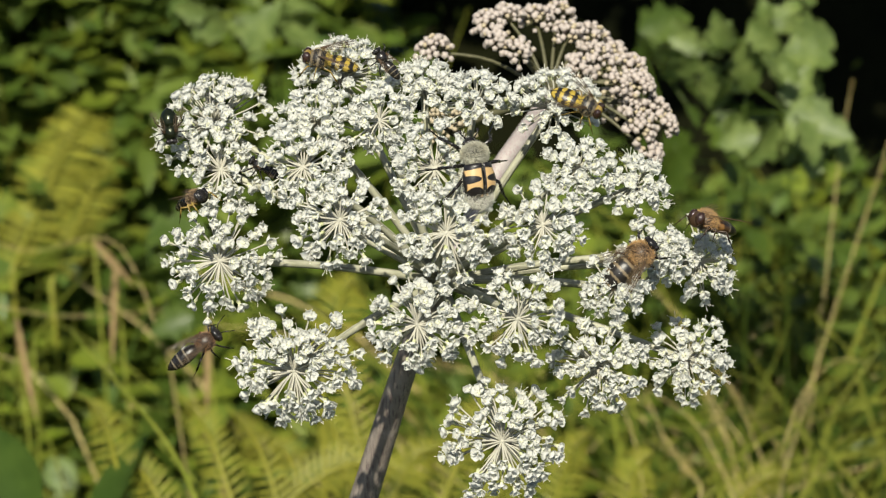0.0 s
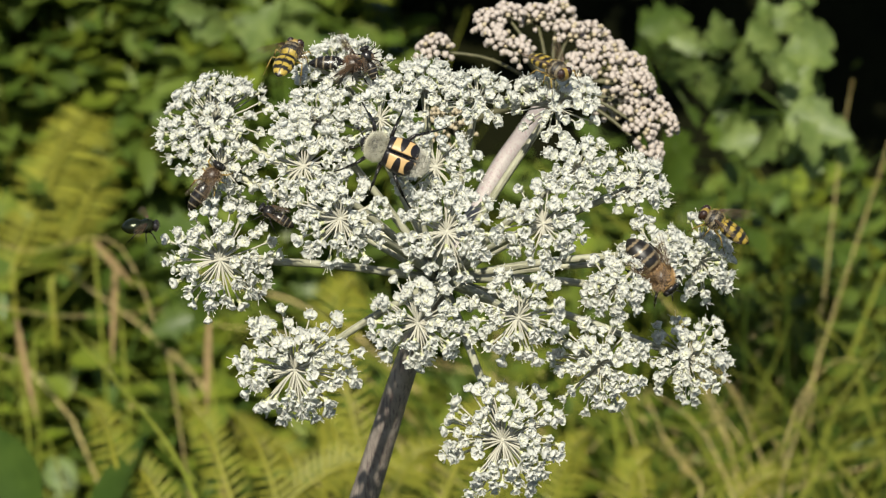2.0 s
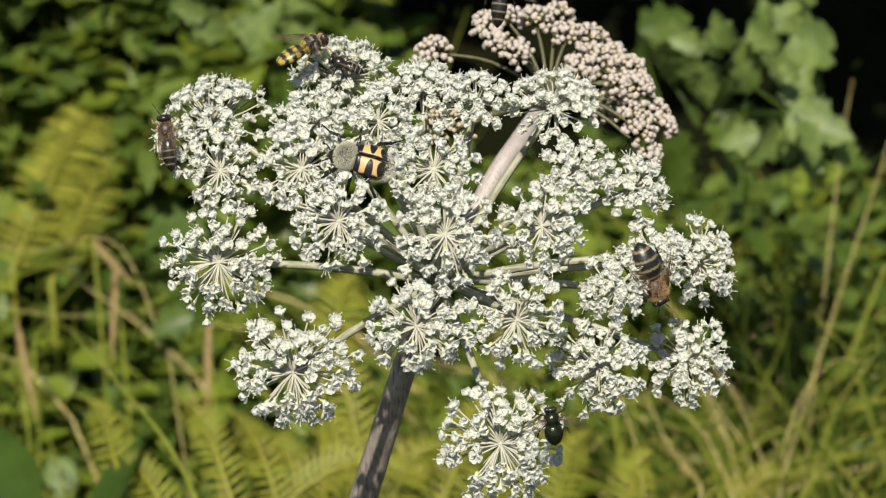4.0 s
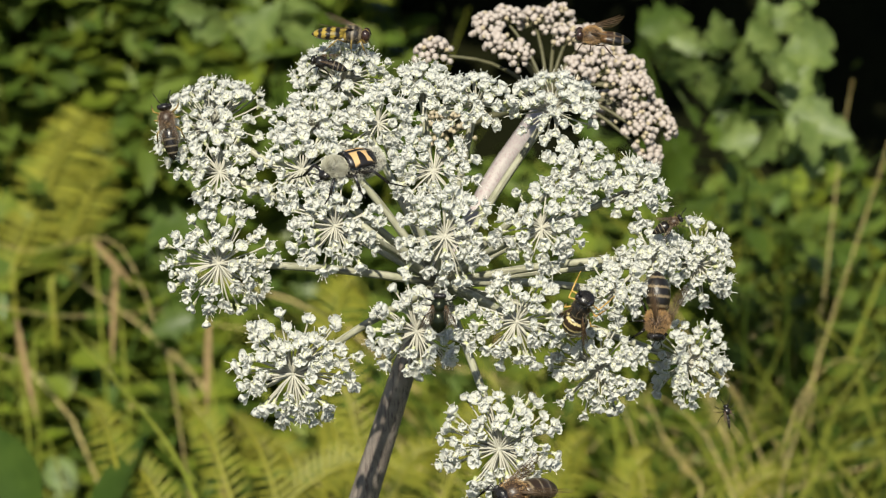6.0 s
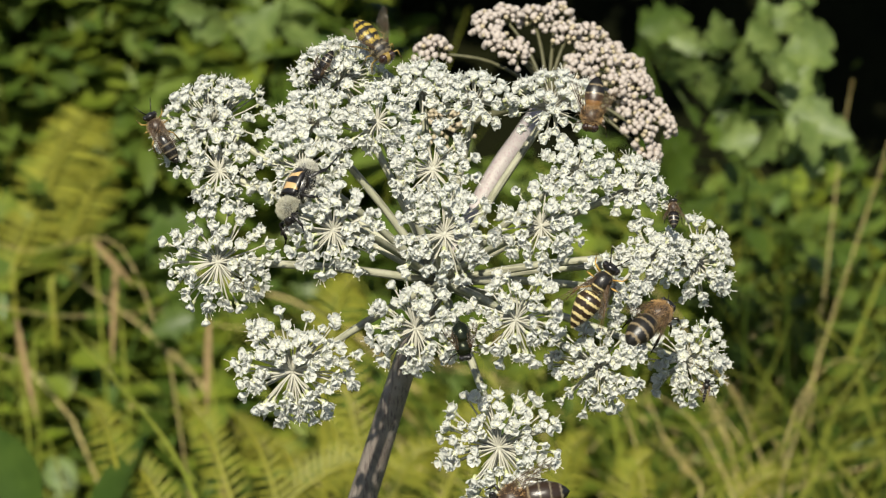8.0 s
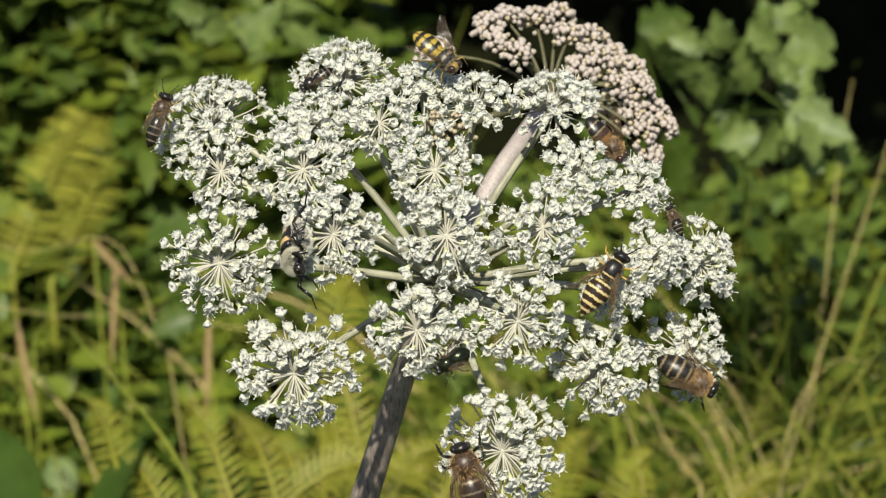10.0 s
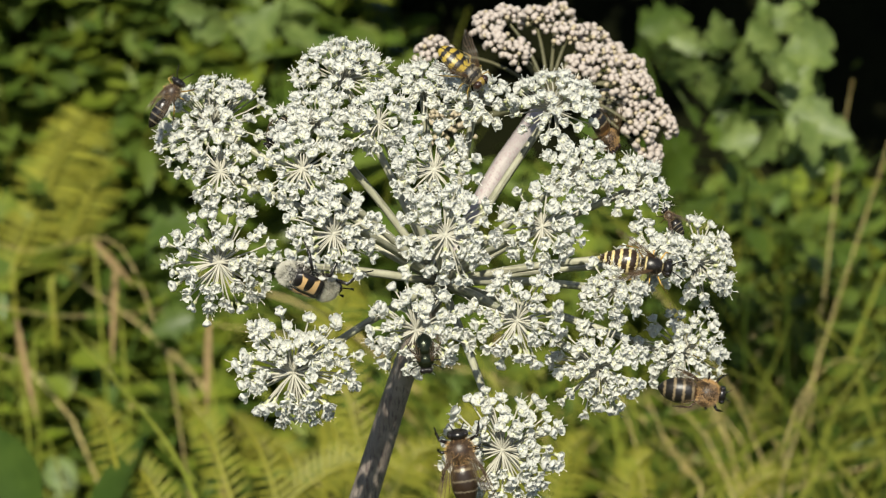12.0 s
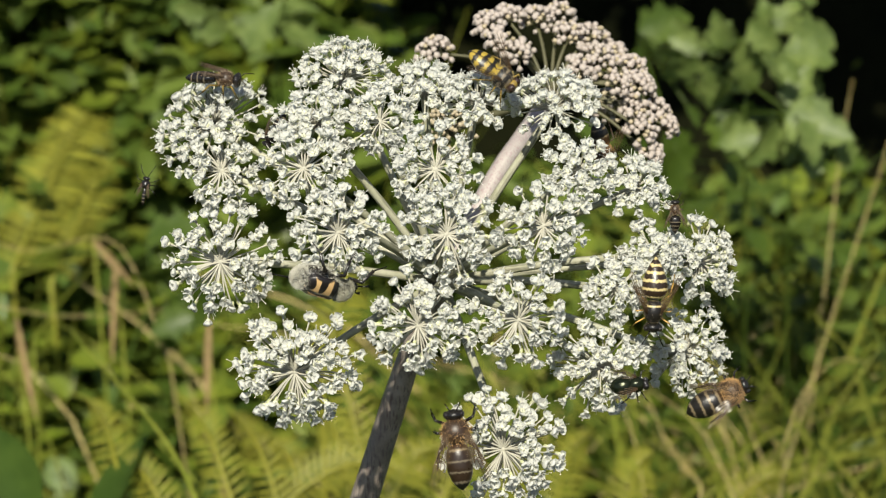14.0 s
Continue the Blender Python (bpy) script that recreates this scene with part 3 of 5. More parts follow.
def leafy_plant(places, foot, size, mat, seed, label, teeth=0.16):
    """A herb whose broad toothed leaves hang at given places on one stalk."""
    rnd = random.Random(seed)
    base = to_ground(foot)
    ob = thing("herb", Matrix.Translation(base), label, "plant")
    inv = PLACE[ob].inverted()
    top = max(places, key=lambda p: p[0].z)[0]
    line = curve_points([base, base.lerp(top, 0.5) + Vector((0.01, 0.02, 0)), top], 10)
    v, f = tube([inv @ p for p in line], [0.0009 - 0.0004 * i / 9 for i in range(10)], 8)
    part("stem", Build().add(v, f).mesh("stem", [M_LEAF]), ob)
    more = []
    for p, s, turn in places:
        for k in range(1 if teeth else 0):
            off = RIGHT * rnd.gauss(0, 0.008) + UP * rnd.gauss(0, 0.007) + AWAY * rnd.uniform(-0.01, 0.03)
            more.append((p + off * size / 0.0175, s * rnd.uniform(0.4, 0.7), turn + rnd.uniform(-80, 80)))
    for p, s, turn in places + more:
        near = min(line, key=lambda q: (q - p).length)
        lv, lf = leaf(size * s, size * s * (0.7 if teeth else 0.5), teeth, 0.18, 0.3, 20, 3 if teeth else 0)
        tilt = Matrix((RIGHT, UP, -AWAY)).transposed().to_4x4()
        m = Matrix.Translation(p) @ tilt @ pose(0, 0, 0, rnd.uniform(-65, 15), rnd.uniform(-30, 35), turn)
        lm = part("leaf", Build().add(lv, lf).mesh("leaf", [mat]), ob, inv @ m)
        tv, tf = tube([lm.matrix_basis.inverted() @ (inv @ near), (0, 0, 0)], [0.0005, 0.0004], 5)
        part("leaf_stalk", Build().add(tv, tf).mesh("leaf_stalk", [M_LEAF]), lm)
    return ob


# toothed herbs: sun is in the paler leaf colour, half shade in the darker
PALE = "herb with broad toothed leaves, sunlight put into their pale green"
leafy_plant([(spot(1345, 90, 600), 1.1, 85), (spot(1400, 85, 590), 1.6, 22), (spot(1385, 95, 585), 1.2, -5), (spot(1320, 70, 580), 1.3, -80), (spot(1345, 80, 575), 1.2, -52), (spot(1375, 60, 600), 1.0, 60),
             (spot(1300, 90, 590), 1.0, 125), (spot(1235, 100, 600), 1.1, 215), (spot(1245, 110, 610), 1.1, -75), (spot(1262, 100, 620), 0.9, 70), (spot(1290, 130, 600), 0.9, -110), (spot(1250, 90, 630), 0.9, 160)], spot(1330, 420, 640), 0.0175, M_LEAF_SUNLIT, 21, PALE)
leafy_plant([(spot(1390, 210, 560), 1.5, -15), (spot(1400, 200, 565), 1.4, -58), (spot(1375, 215, 570), 1.3, -120), (spot(1430, 220, 575), 1.3, -85), (spot(1350, 240, 590), 1.0, 190), (spot(1400, 190, 580), 1.0, 70), (spot(1290, 200, 600), 0.8, -70)], spot(1400, 560, 600), 0.0175, M_LEAF_SUNLIT, 22, PALE)
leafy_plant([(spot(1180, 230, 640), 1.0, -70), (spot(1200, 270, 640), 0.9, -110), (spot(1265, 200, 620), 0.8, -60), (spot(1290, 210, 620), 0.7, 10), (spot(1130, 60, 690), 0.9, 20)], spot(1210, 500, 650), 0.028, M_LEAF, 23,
            "herb with broad toothed leaves, half shade put into their dark green")
leafy_plant([(spot(60, 920, 400), 1.5, 120), (spot(190, 930, 410), 1.6, 80), (spot(120, 960, 400), 1.4, 160)], spot(120, 1100, 410), 0.025, M_LEAF_DARK, 24, "broad smooth green leaves low in the grass", 0.0)
leafy_plant([(spot(500, 60, 700), 1.0, -20), (spot(440, 90, 700), 1.0, 60), (spot(560, 30, 720), 1.1, 200), (spot(480, 20, 720), 0.9, 10), (spot(400, 60, 720), 0.9, 150)], spot(500, 300, 720), 0.024, M_LEAF_SUNLIT, 25, PALE)
leafy_plant([(spot(300, 530, 640), 0.9, -20), (spot(330, 470, 640), 1.0, 200), (spot(260, 420, 660), 0.9, 10)], spot(200, 640, 700), 0.03, M_LEAF, 26, "herb with broad toothed leaves, half shade put into their dark green")


def fern_frond(a, b, width, seed, count=19, mat=M_FERN):
    """A fern frond from a to b with feathered leaflets."""
    rnd = random.Random(seed)
    base = to_ground(a)
    ob = thing("fern_frond", Matrix.Translation(base), "yellowish green fern frond arching out of the undergrowth", "fern", "fern fronds")
    inv = PLACE[ob].inverted()
    line = curve_points([a, (a + b) / 2 + Vector((0, 0, 0.012)), b], count + 2)
    low = curve_points([base, base.lerp(a, 0.6), a], 5)[:-1]
    full = low + line
    v, f = tube([inv @ p for p in full], [0.0013 - 0.001 * i / len(full) for i in range(len(full))], 6)
    part("stalk", Build().add(v, f).mesh("stalk", [mat]), ob)
    lv, lf = leaf(1.0, 0.13, 0.2, 0.25, 0.1, 10)
    me = Build().add(lv, lf).mesh("leaflet", [mat])
    for i in range(1, count + 1):
        t = i / count
        ln = width * (math.sin(math.pi * (0.2 + 0.78 * t)) + 0.04)
        d = (line[i + 1] - line[i - 1]).normalized()
        side = d.cross(AWAY).normalized()
        for s in (-1, 1):
            x = (side * s + d * 0.5 + Vector((0, 0, rnd.uniform(-0.15, 0.1)))).normalized()
            z = -AWAY * 0.6 + Vector((0, 0, 0.8))
            z = (z - x * x.dot(z)).normalized()
            m = Matrix((x, z.cross(x), z)).transposed().to_4x4()
            part("leaflet", me, ob, inv @ Matrix.Translation(line[i]) @ m @ Matrix.Scale(ln, 4))
    return ob


FERNS_LOW = [
        (spot(440, 980, 420), spot(310, 690, 460), 0.0090, 31, 25),
        (spot(520, 980, 430), spot(400, 720, 470), 0.0085, 32, 25),
        (spot(330, 980, 410), spot(185, 815, 440), 0.0085, 33, 20),
        (spot(470, 910, 440), spot(760, 850, 460), 0.0106, 34, 25),
        (spot(570, 680, 490), spot(640, 490, 530), 0.0127, 36, 18),
        (spot(640, 800, 490), spot(545, 560, 520), 0.0117, 37, 20)]
FERNS_MIDDLE = [
        (spot(780, 900, 480), spot(900, 700, 530), 0.0106, 41, 23),
        (spot(640, 960, 450), spot(560, 720, 490), 0.0095, 42, 23),
        (spot(560, 960, 440), spot(470, 780, 480), 0.0095, 43, 20),
        (spot(660, 960, 460), spot(800, 790, 500), 0.0106, 44, 23),
        (spot(960, 980, 480), spot(1050, 760, 540), 0.0106, 46, 23),
        (spot(1090, 980, 490), spot(1160, 800, 540), 0.0106, 47, 20)]
FERNS_FAR = [
        (spot(800, 980, 480), spot(990, 850, 510), 0.0095, 48, 20),
        (spot(1240, 990, 490), spot(1420, 840, 540), 0.0095, 49, 20),
        (spot(240, 960, 410), spot(150, 700, 480), 0.0095, 45, 23)]
FERNS_SHADED = [
        (spot(20, 480, 800), spot(225, 120, 960), 0.022, 35, 34),
        (spot(-40, 430, 840), spot(150, 90, 1000), 0.021, 38, 32),
        (spot(-60, 330, 860), spot(60, 150, 1000), 0.018, 39, 28),
        (spot(90, 500, 800), spot(255, 240, 940), 0.016, 40, 30)]
for a, b, w, seed, n in FERNS_LOW + FERNS_MIDDLE + FERNS_FAR:
    fern_frond(a, b, w, seed, n)
for a, b, w, seed, n in FERNS_SHADED:
    fern_frond(a, b, w, seed, n, M_FERN_OLIVE)


def grass_stalk(pts, r, dry=True):
    slope = (pts[0] - pts[1]) * 1.5
    base = to_ground(pts[0] + Vector((slope.x, max(slope.y, 0), 0)))
    ob = thing("grass_stalk", Matrix.Translation(base), "dry straw-coloured grass stalk" if dry else "long pale green grass stalk", "grass stalk", "tall grass stalks")
    inv = PLACE[ob].inverted()
    line = [base.lerp(pts[0], k / 4) for k in range(4)] + curve_points(pts, 14)
    v, f = tube([inv @ p for p in line], [0.24 * r * (1 - 0.6 * i / 17) for i in range(18)], 6)
    part("stalk", Build().add(v, f).mesh("stalk", [M_STRAW if dry else M_GRASS]), ob)


def dry_leaf(a, b, width, seed):
    """A withered, curled leaf hanging from a to b."""
    ob = thing("dry_leaf", Matrix.Translation(a), "withered brown leaf hanging in the undergrowth", "leaf", "withered leaves")
    d = b - a
    v, f = leaf(d.length, width, 0.08, 0.12, 0.8, 10)
    x = d.normalized()
    z = (-AWAY - x * x.dot(-AWAY)).normalized()
    part("blade", Build().add(v, f).mesh("blade", [M_DRY]), ob, Matrix((x, z.cross(x), z)).transposed().to_4x4())
    base = to_ground(a)
    v, f = tube([base - a, (base - a) * 0.4 + Vector((0, 0.02, 0)), (0, 0, 0)], [0.0009, 0.0008, 0.0006], 5)
    part("stalk", Build().add(v, f).mesh("stalk", [M_GRASS]), ob)


dry_leaf(spot(28, 560, 640), spot(62, 745, 630), 0.0026, 1)
dry_leaf(spot(205, 460, 660), spot(196, 640, 650), 0.0024, 2)
dry_leaf(spot(370, 560, 620), spot(364, 735, 610), 0.0026, 3)
dry_leaf(spot(165, 425, 660), spot(235, 505, 655), 0.003, 4)

STALKS_BENT = [
        ([spot(355, 900, 330), spot(285, 770, 360), spot(120, 580, 430)], 0.0044, False),
        ([spot(1390, 830, 600), spot(1480, 540, 640), spot(1562, 290, 680), spot(1600, 150, 700)], 0.0022, True),
        ([spot(1390, 780, 580), spot(1425, 690, 590), spot(1480, 640, 600), spot(1540, 640, 610)], 0.0017, True),
        ([spot(1300, 880, 560), spot(1240, 760, 580), spot(1150, 690, 600)], 0.0022, True),
        ([spot(1360, 840, 580), spot(1300, 700, 600), spot(1235, 600, 610)], 0.0016, True),
        ([spot(1140, 880, 560), spot(1125, 790, 570), spot(1095, 700, 580)], 0.0018, True)]
STALKS_FINE = [
        ([spot(-30, 510, 600), spot(90, 470, 620), spot(230, 430, 640)], 0.0024, False),
        ([spot(60, 600, 600), spot(120, 520, 620), spot(200, 440, 640)], 0.0022, False),
        ([spot(1240, 860, 540), spot(1185, 790, 560), spot(1140, 690, 580)], 0.0020, True),
        ([spot(300, 640, 640), spot(205, 430, 660), spot(60, 445, 680), spot(-40, 420, 690)], 0.0018, True),
        ([spot(1080, 430, 640), spot(1300, 440, 640), spot(1500, 480, 650)], 0.0018, False),
        ([spot(1060, 400, 640), spot(1290, 398, 650), spot(1560, 440, 660)], 0.0016, False),
        ([spot(1010, 860, 560), spot(980, 740, 580), spot(960, 660, 600)], 0.0018, False),
        ([spot(1470, 420, 680), spot(1490, 250, 700), spot(1510, 140, 720)], 0.0018, True)]
STALKS_ARCHED = [
        ([spot(0, 490, 660), spot(80, 460, 660), spot(190, 400, 670)], 0.0018, False),
        ([spot(-20, 540, 640), spot(120, 560, 650), spot(330, 545, 660)], 0.0015, True),
        ([spot(1330, 880, 560), spot(1440, 720, 580), spot(1580, 580, 600)], 0.0018, False),
        ([spot(1290, 900, 560), spot(1330, 760, 580), spot(1400, 560, 620)], 0.0016, False),
        ([spot(1400, 900, 540), spot(1490, 800, 560), spot(1600, 740, 580)], 0.0026, False),
        ([spot(1240, 880, 560), spot(1380, 820, 570), spot(1560, 800, 580)], 0.0018, False)]
for pts, r, dry in STALKS_BENT + STALKS_FINE + STALKS_ARCHED:
    grass_stalk(pts, r, dry)


# ---- insects ----
YEL, BLK = (0.36, 0.26, 0.04), (0.012, 0.010, 0.008)
WYEL, WBRN = (0.58, 0.47, 0.22), (0.028, 0.017, 0.010)
ORA, BRN, GRY = (0.18, 0.09, 0.028), (0.045, 0.024, 0.011), (0.17, 0.14, 0.095)
TAN = (0.19, 0.145, 0.085)
M_BLACK = material("black_cuticle", (0.008, 0.007, 0.006), (0.018, 0.015, 0.012), 900, 6000, 0.25, 0.3)
M_BROWN_CUT = material("brown_cuticle", (0.028, 0.016, 0.008), (0.055, 0.03, 0.014), 900, 6000, 0.4, 0.3)
M_EYE = material("compound_eye", (0.020, 0.010, 0.007), (0.038, 0.017, 0.010), 900, 9000, 0.22, 0.4, coat=0.5)
M_EYE_DARK = material("dark_eye", (0.012, 0.010, 0.010), (0.022, 0.018, 0.016), 900, 9000, 0.2, 0.4, coat=0.5)
M_LEG_Y = material("yellow_leg", (0.40, 0.24, 0.05), (0.55, 0.34, 0.08), 900, 6000, 0.45, 0.2)
M_LEG_HOVER = material("tawny_cuticle", (0.16, 0.10, 0.02), (0.34, 0.24, 0.05), 900, 6000, 0.45, 0.2)
M_WING = clear_wing("clear_wing", (0.20, 0.17, 0.13), 0.06)
M_WING_BROWN = clear_wing("brown_wing", (0.20, 0.14, 0.07), 0.09)
M_VEIN = material("wing_vein", (0.05, 0.03, 0.015), (0.09, 0.05, 0.02), 900, 6000, 0.5, 0.0)
M_FUR_TAN = material("tan_fur", (0.22, 0.14, 0.065), (0.38, 0.26, 0.13), 900, 6000, 0.8, 0.0, sheen=0.4, vary=0.3)
M_FUR_BEE = material("bee_fur", (0.36, 0.20, 0.065), (0.56, 0.35, 0.14), 900, 6000, 0.8, 0.0, sheen=0.3, vary=0.3)
M_FUR_GOLD = material("golden_fur", (0.26, 0.18, 0.05), (0.42, 0.31, 0.10), 900, 6000, 0.8, 0.0, sheen=0.4, vary=0.3)
M_FUR_GREY = material("grey_fur", (0.58, 0.56, 0.45), (0.80, 0.78, 0.67), 900, 6000, 0.8, 0.0, sheen=0.4, vary=0.3)
M_FUR_OLIVE = material("olive_fur", (0.42, 0.40, 0.28), (0.70, 0.68, 0.54), 900, 6000, 0.8, 0.0, sheen=0.4, vary=0.4)
M_FUR_RUST = material("rusty_fur", (0.16, 0.075, 0.028), (0.30, 0.15, 0.06), 900, 6000, 0.8, 0.0, sheen=0.4, vary=0.3)
M_HOVER_AB = material("hoverfly_abdomen", None, None, 900, 6000, 0.35, 0.3, colour=ridged(bands([(0.08, BLK), (0.19, YEL), (0.31, BLK), (0.44, YEL), (0.57, BLK), (0.69, YEL), (0.82, BLK), (0.93, YEL), (1.0, BLK)]), 0.12))
M_HOVER_TH = material("hoverfly_thorax", None, None, 900, 6000, 0.5, 0.3, colour=ridged(bands([(0.22, YEL), (0.46, BLK), (0.58, GRY), (0.80, BLK), (1.0, GRY)]), 0.08))
M_DRONE_AB = material("dronefly_abdomen", None, None, 900, 6000, 0.3, 0.3, colour=banded(bands([(0.24, BLK), (0.28, TAN), (0.5, BLK), (0.54, TAN), (0.74, BRN), (0.9, ORA), (1.0, BLK)]), 0, 0.06))
M_BEE_AB = material("honeybee_abdomen", None, None, 900, 6000, 0.35, 0.3, colour=banded(bands([(0.13, BLK), (0.18, TAN), (0.36, BLK), (0.42, TAN), (0.58, BLK), (0.64, TAN), (0.81, BLK), (0.87, TAN), (1.0, BRN)]), 0, 0.05))
M_DARK_BEE_AB = material("dark_honeybee_abdomen", None, None, 900, 6000, 0.3, 0.3, colour=banded(bands([(0.15, BLK), (0.19, GRY), (0.37, WBRN), (0.40, GRY), (0.59, WBRN), (0.62, GRY), (0.82, WBRN), (0.86, TAN), (1.0, BRN)]), 0, 0.05))
M_SOL_AB = material("solitary_bee_abdomen", None, None, 900, 6000, 0.25, 0.3, colour=banded(bands([(0.2, BLK), (0.24, GRY), (0.4, BLK), (0.44, GRY), (0.6, BLK), (0.64, GRY), (1.0, BLK)]), 0, 0.03))
M_WASP_AB = material("wasp_abdomen", None, None, 900, 6000, 0.28, 0.3, colour=banded(bands([(0.05, WYEL), (0.145, WBRN), (0.20, WYEL), (0.315, WBRN), (0.37, WYEL), (0.495, WBRN), (0.56, WYEL), (0.69, WBRN), (0.75, WYEL), (0.89, WBRN), (0.94, WYEL), (1.0, WBRN)], 0.008), 0, 0.06))
M_WASP_TH = material("wasp_thorax", None, None, 900, 6000, 0.35, 0.3, colour=banded(bands([(0.05, WYEL), (0.22, BLK), (0.28, WYEL), (0.92, BLK), (1.0, WYEL)]), 0, 0.04))
M_GREEN = material("green_metal", (0.010, 0.016, 0.009), (0.032, 0.036, 0.014), 500, 6000, 0.2, 0.3, metal=0.6)


def beetle_pattern(nt):
    """Tan wing case with a black base, a cross band that stops short of the seam, a black tip spot and black rims; y runs from seam to rim."""
    tc = nt.nodes.new("ShaderNodeTexCoord")
    sep = nt.nodes.new("ShaderNodeSeparateXYZ")
    nt.links.new(tc.outputs["Generated"], sep.inputs[0])

    def calc(kind, a, b):
        n = nt.nodes.new("ShaderNodeMath")
        n.operation = kind
        for sock, val in zip(n.inputs, (a, b)):
            if isinstance(val, (int, float)):
                sock.default_value = val
            else:
                nt.links.new(val, sock)
        return n.outputs[0]

    x, y = sep.outputs[0], sep.outputs[1]
    tan, dark = (0.55, 0.36, 0.16), (0.012, 0.010, 0.010)
    col = ramp(nt, [(0.03, dark), (0.05, tan), (0.83, tan), (0.87, dark)], x)
    col = blend(nt, col, dark, ramp(nt, [(0.08, (1, 1, 1)), (0.12, (0, 0, 0)), (0.86, (0, 0, 0)), (0.91, (1, 1, 1))], y))
    for cx, cy, rx, ry in ((0.55, 0.92, 0.12, 0.80), (0.17, 0.50, 0.16, 0.44), (0.93, 0.78, 0.10, 0.70)):
        ex = calc("POWER", calc("ABSOLUTE", calc("DIVIDE", calc("SUBTRACT", x, cx), rx), 0), 2.0)
        ey = calc("POWER", calc("ABSOLUTE", calc("DIVIDE", calc("SUBTRACT", y, cy), ry), 0), 2.0)
        col = blend(nt, col, dark, ramp(nt, [(0.90, (1, 1, 1)), (1.0, (0, 0, 0))], calc("ADD", ex, ey)))
    return col


M_ELYTRON = material("banded_wing_case", None, None, 900, 6000, 0.3, 0.25, colour=beetle_pattern)


def fur(rx, ry, rz, n, ln, seed, top=-0.4):
    """Short hairs standing on an egg-shaped body."""
    rnd = random.Random(seed)
    b = Build()
    for i in range(n):
        z = rnd.uniform(top, 1)
        a = rnd.uniform(0, 6.283)
        s = math.sqrt(max(0, 1 - z * z))
        nrm = Vector((s * math.cos(a) / rx, s * math.sin(a) / ry, z / rz)).normalized()
        p = Vector((s * math.cos(a) * rx, s * math.sin(a) * ry, z * rz))
        tip = p + (nrm + Vector((rnd.uniform(-0.9, 0.2), rnd.uniform(-0.4, 0.4), rnd.uniform(-0.3, 0.3)))).normalized() * ln * rnd.uniform(0.6, 1.2)
        e = nrm.orthogonal().normalized() * ln * 0.05
        g = nrm.cross(e)
        b.add([p + e, p - e * 0.5 + g, p - e * 0.5 - g, tip], [(0, 1, 3), (1, 2, 3), (2, 0, 3)])
    return b


def wing_mesh(length, width, mat, seed):
    """A clear wing along -x with a thick front edge and veins; thin, as wings are."""
    b = Build()
    v, f = [], []
    n = 10
    for i in range(n + 1):
        t = i / n
        front = width * 0.26 * math.sin(math.pi * min(1, t * 0.55 + 0.45)) ** 0.5 * min(1, t * 5) + 0.05 * width
        back = -width * 0.74 * math.sin(math.pi * min(t * 0.85 + 0.12, 1)) ** 0.8
        x = -length * t
        v += [(x, front, 0), (x, front * 0.4 + back * 0.4, length * 0.025 * math.sin(9 * t)), (x, back, length * 0.02 * math.sin(6 * t + 1))]
    for i in range(n):
        for k in range(2):
            a = i * 3 + k
            f.append((a, a + 1, a + 4, a + 3))
    b.add(v, f, None, 0)
    r = 0.012 * width + 0.00003
    for k, (y0, y1, end) in enumerate([(0.06, 0.22, 0.95), (0.03, 0.0, 0.98), (0.0, -0.28, 0.9), (-0.03, -0.5, 0.72), (-0.06, -0.62, 0.45)]):
        pts = [(-length * end * s, width * (y0 + (y1 - y0) * s ** 0.8), 0.0001) for s in (0, 0.35, 0.7, 1.0)]
        tv, tf = tube(pts, [r * 1.5, r, r, r * 0.6], 4)
        b.add(tv, tf, None, 1)
    for x, y0, y1 in ((0.45, 0.12, -0.2), (0.68, 0.1, -0.24), (0.55, -0.2, -0.5)):
        tv, tf = tube([(-length * x, width * y0, 0.0001), (-length * (x + 0.05), width * y1, 0.0001)], [r * 0.8, r * 0.8], 4)
        b.add(tv, tf, None, 1)
    return b.mesh("wing", [mat, M_VEIN])


WINGS = {}


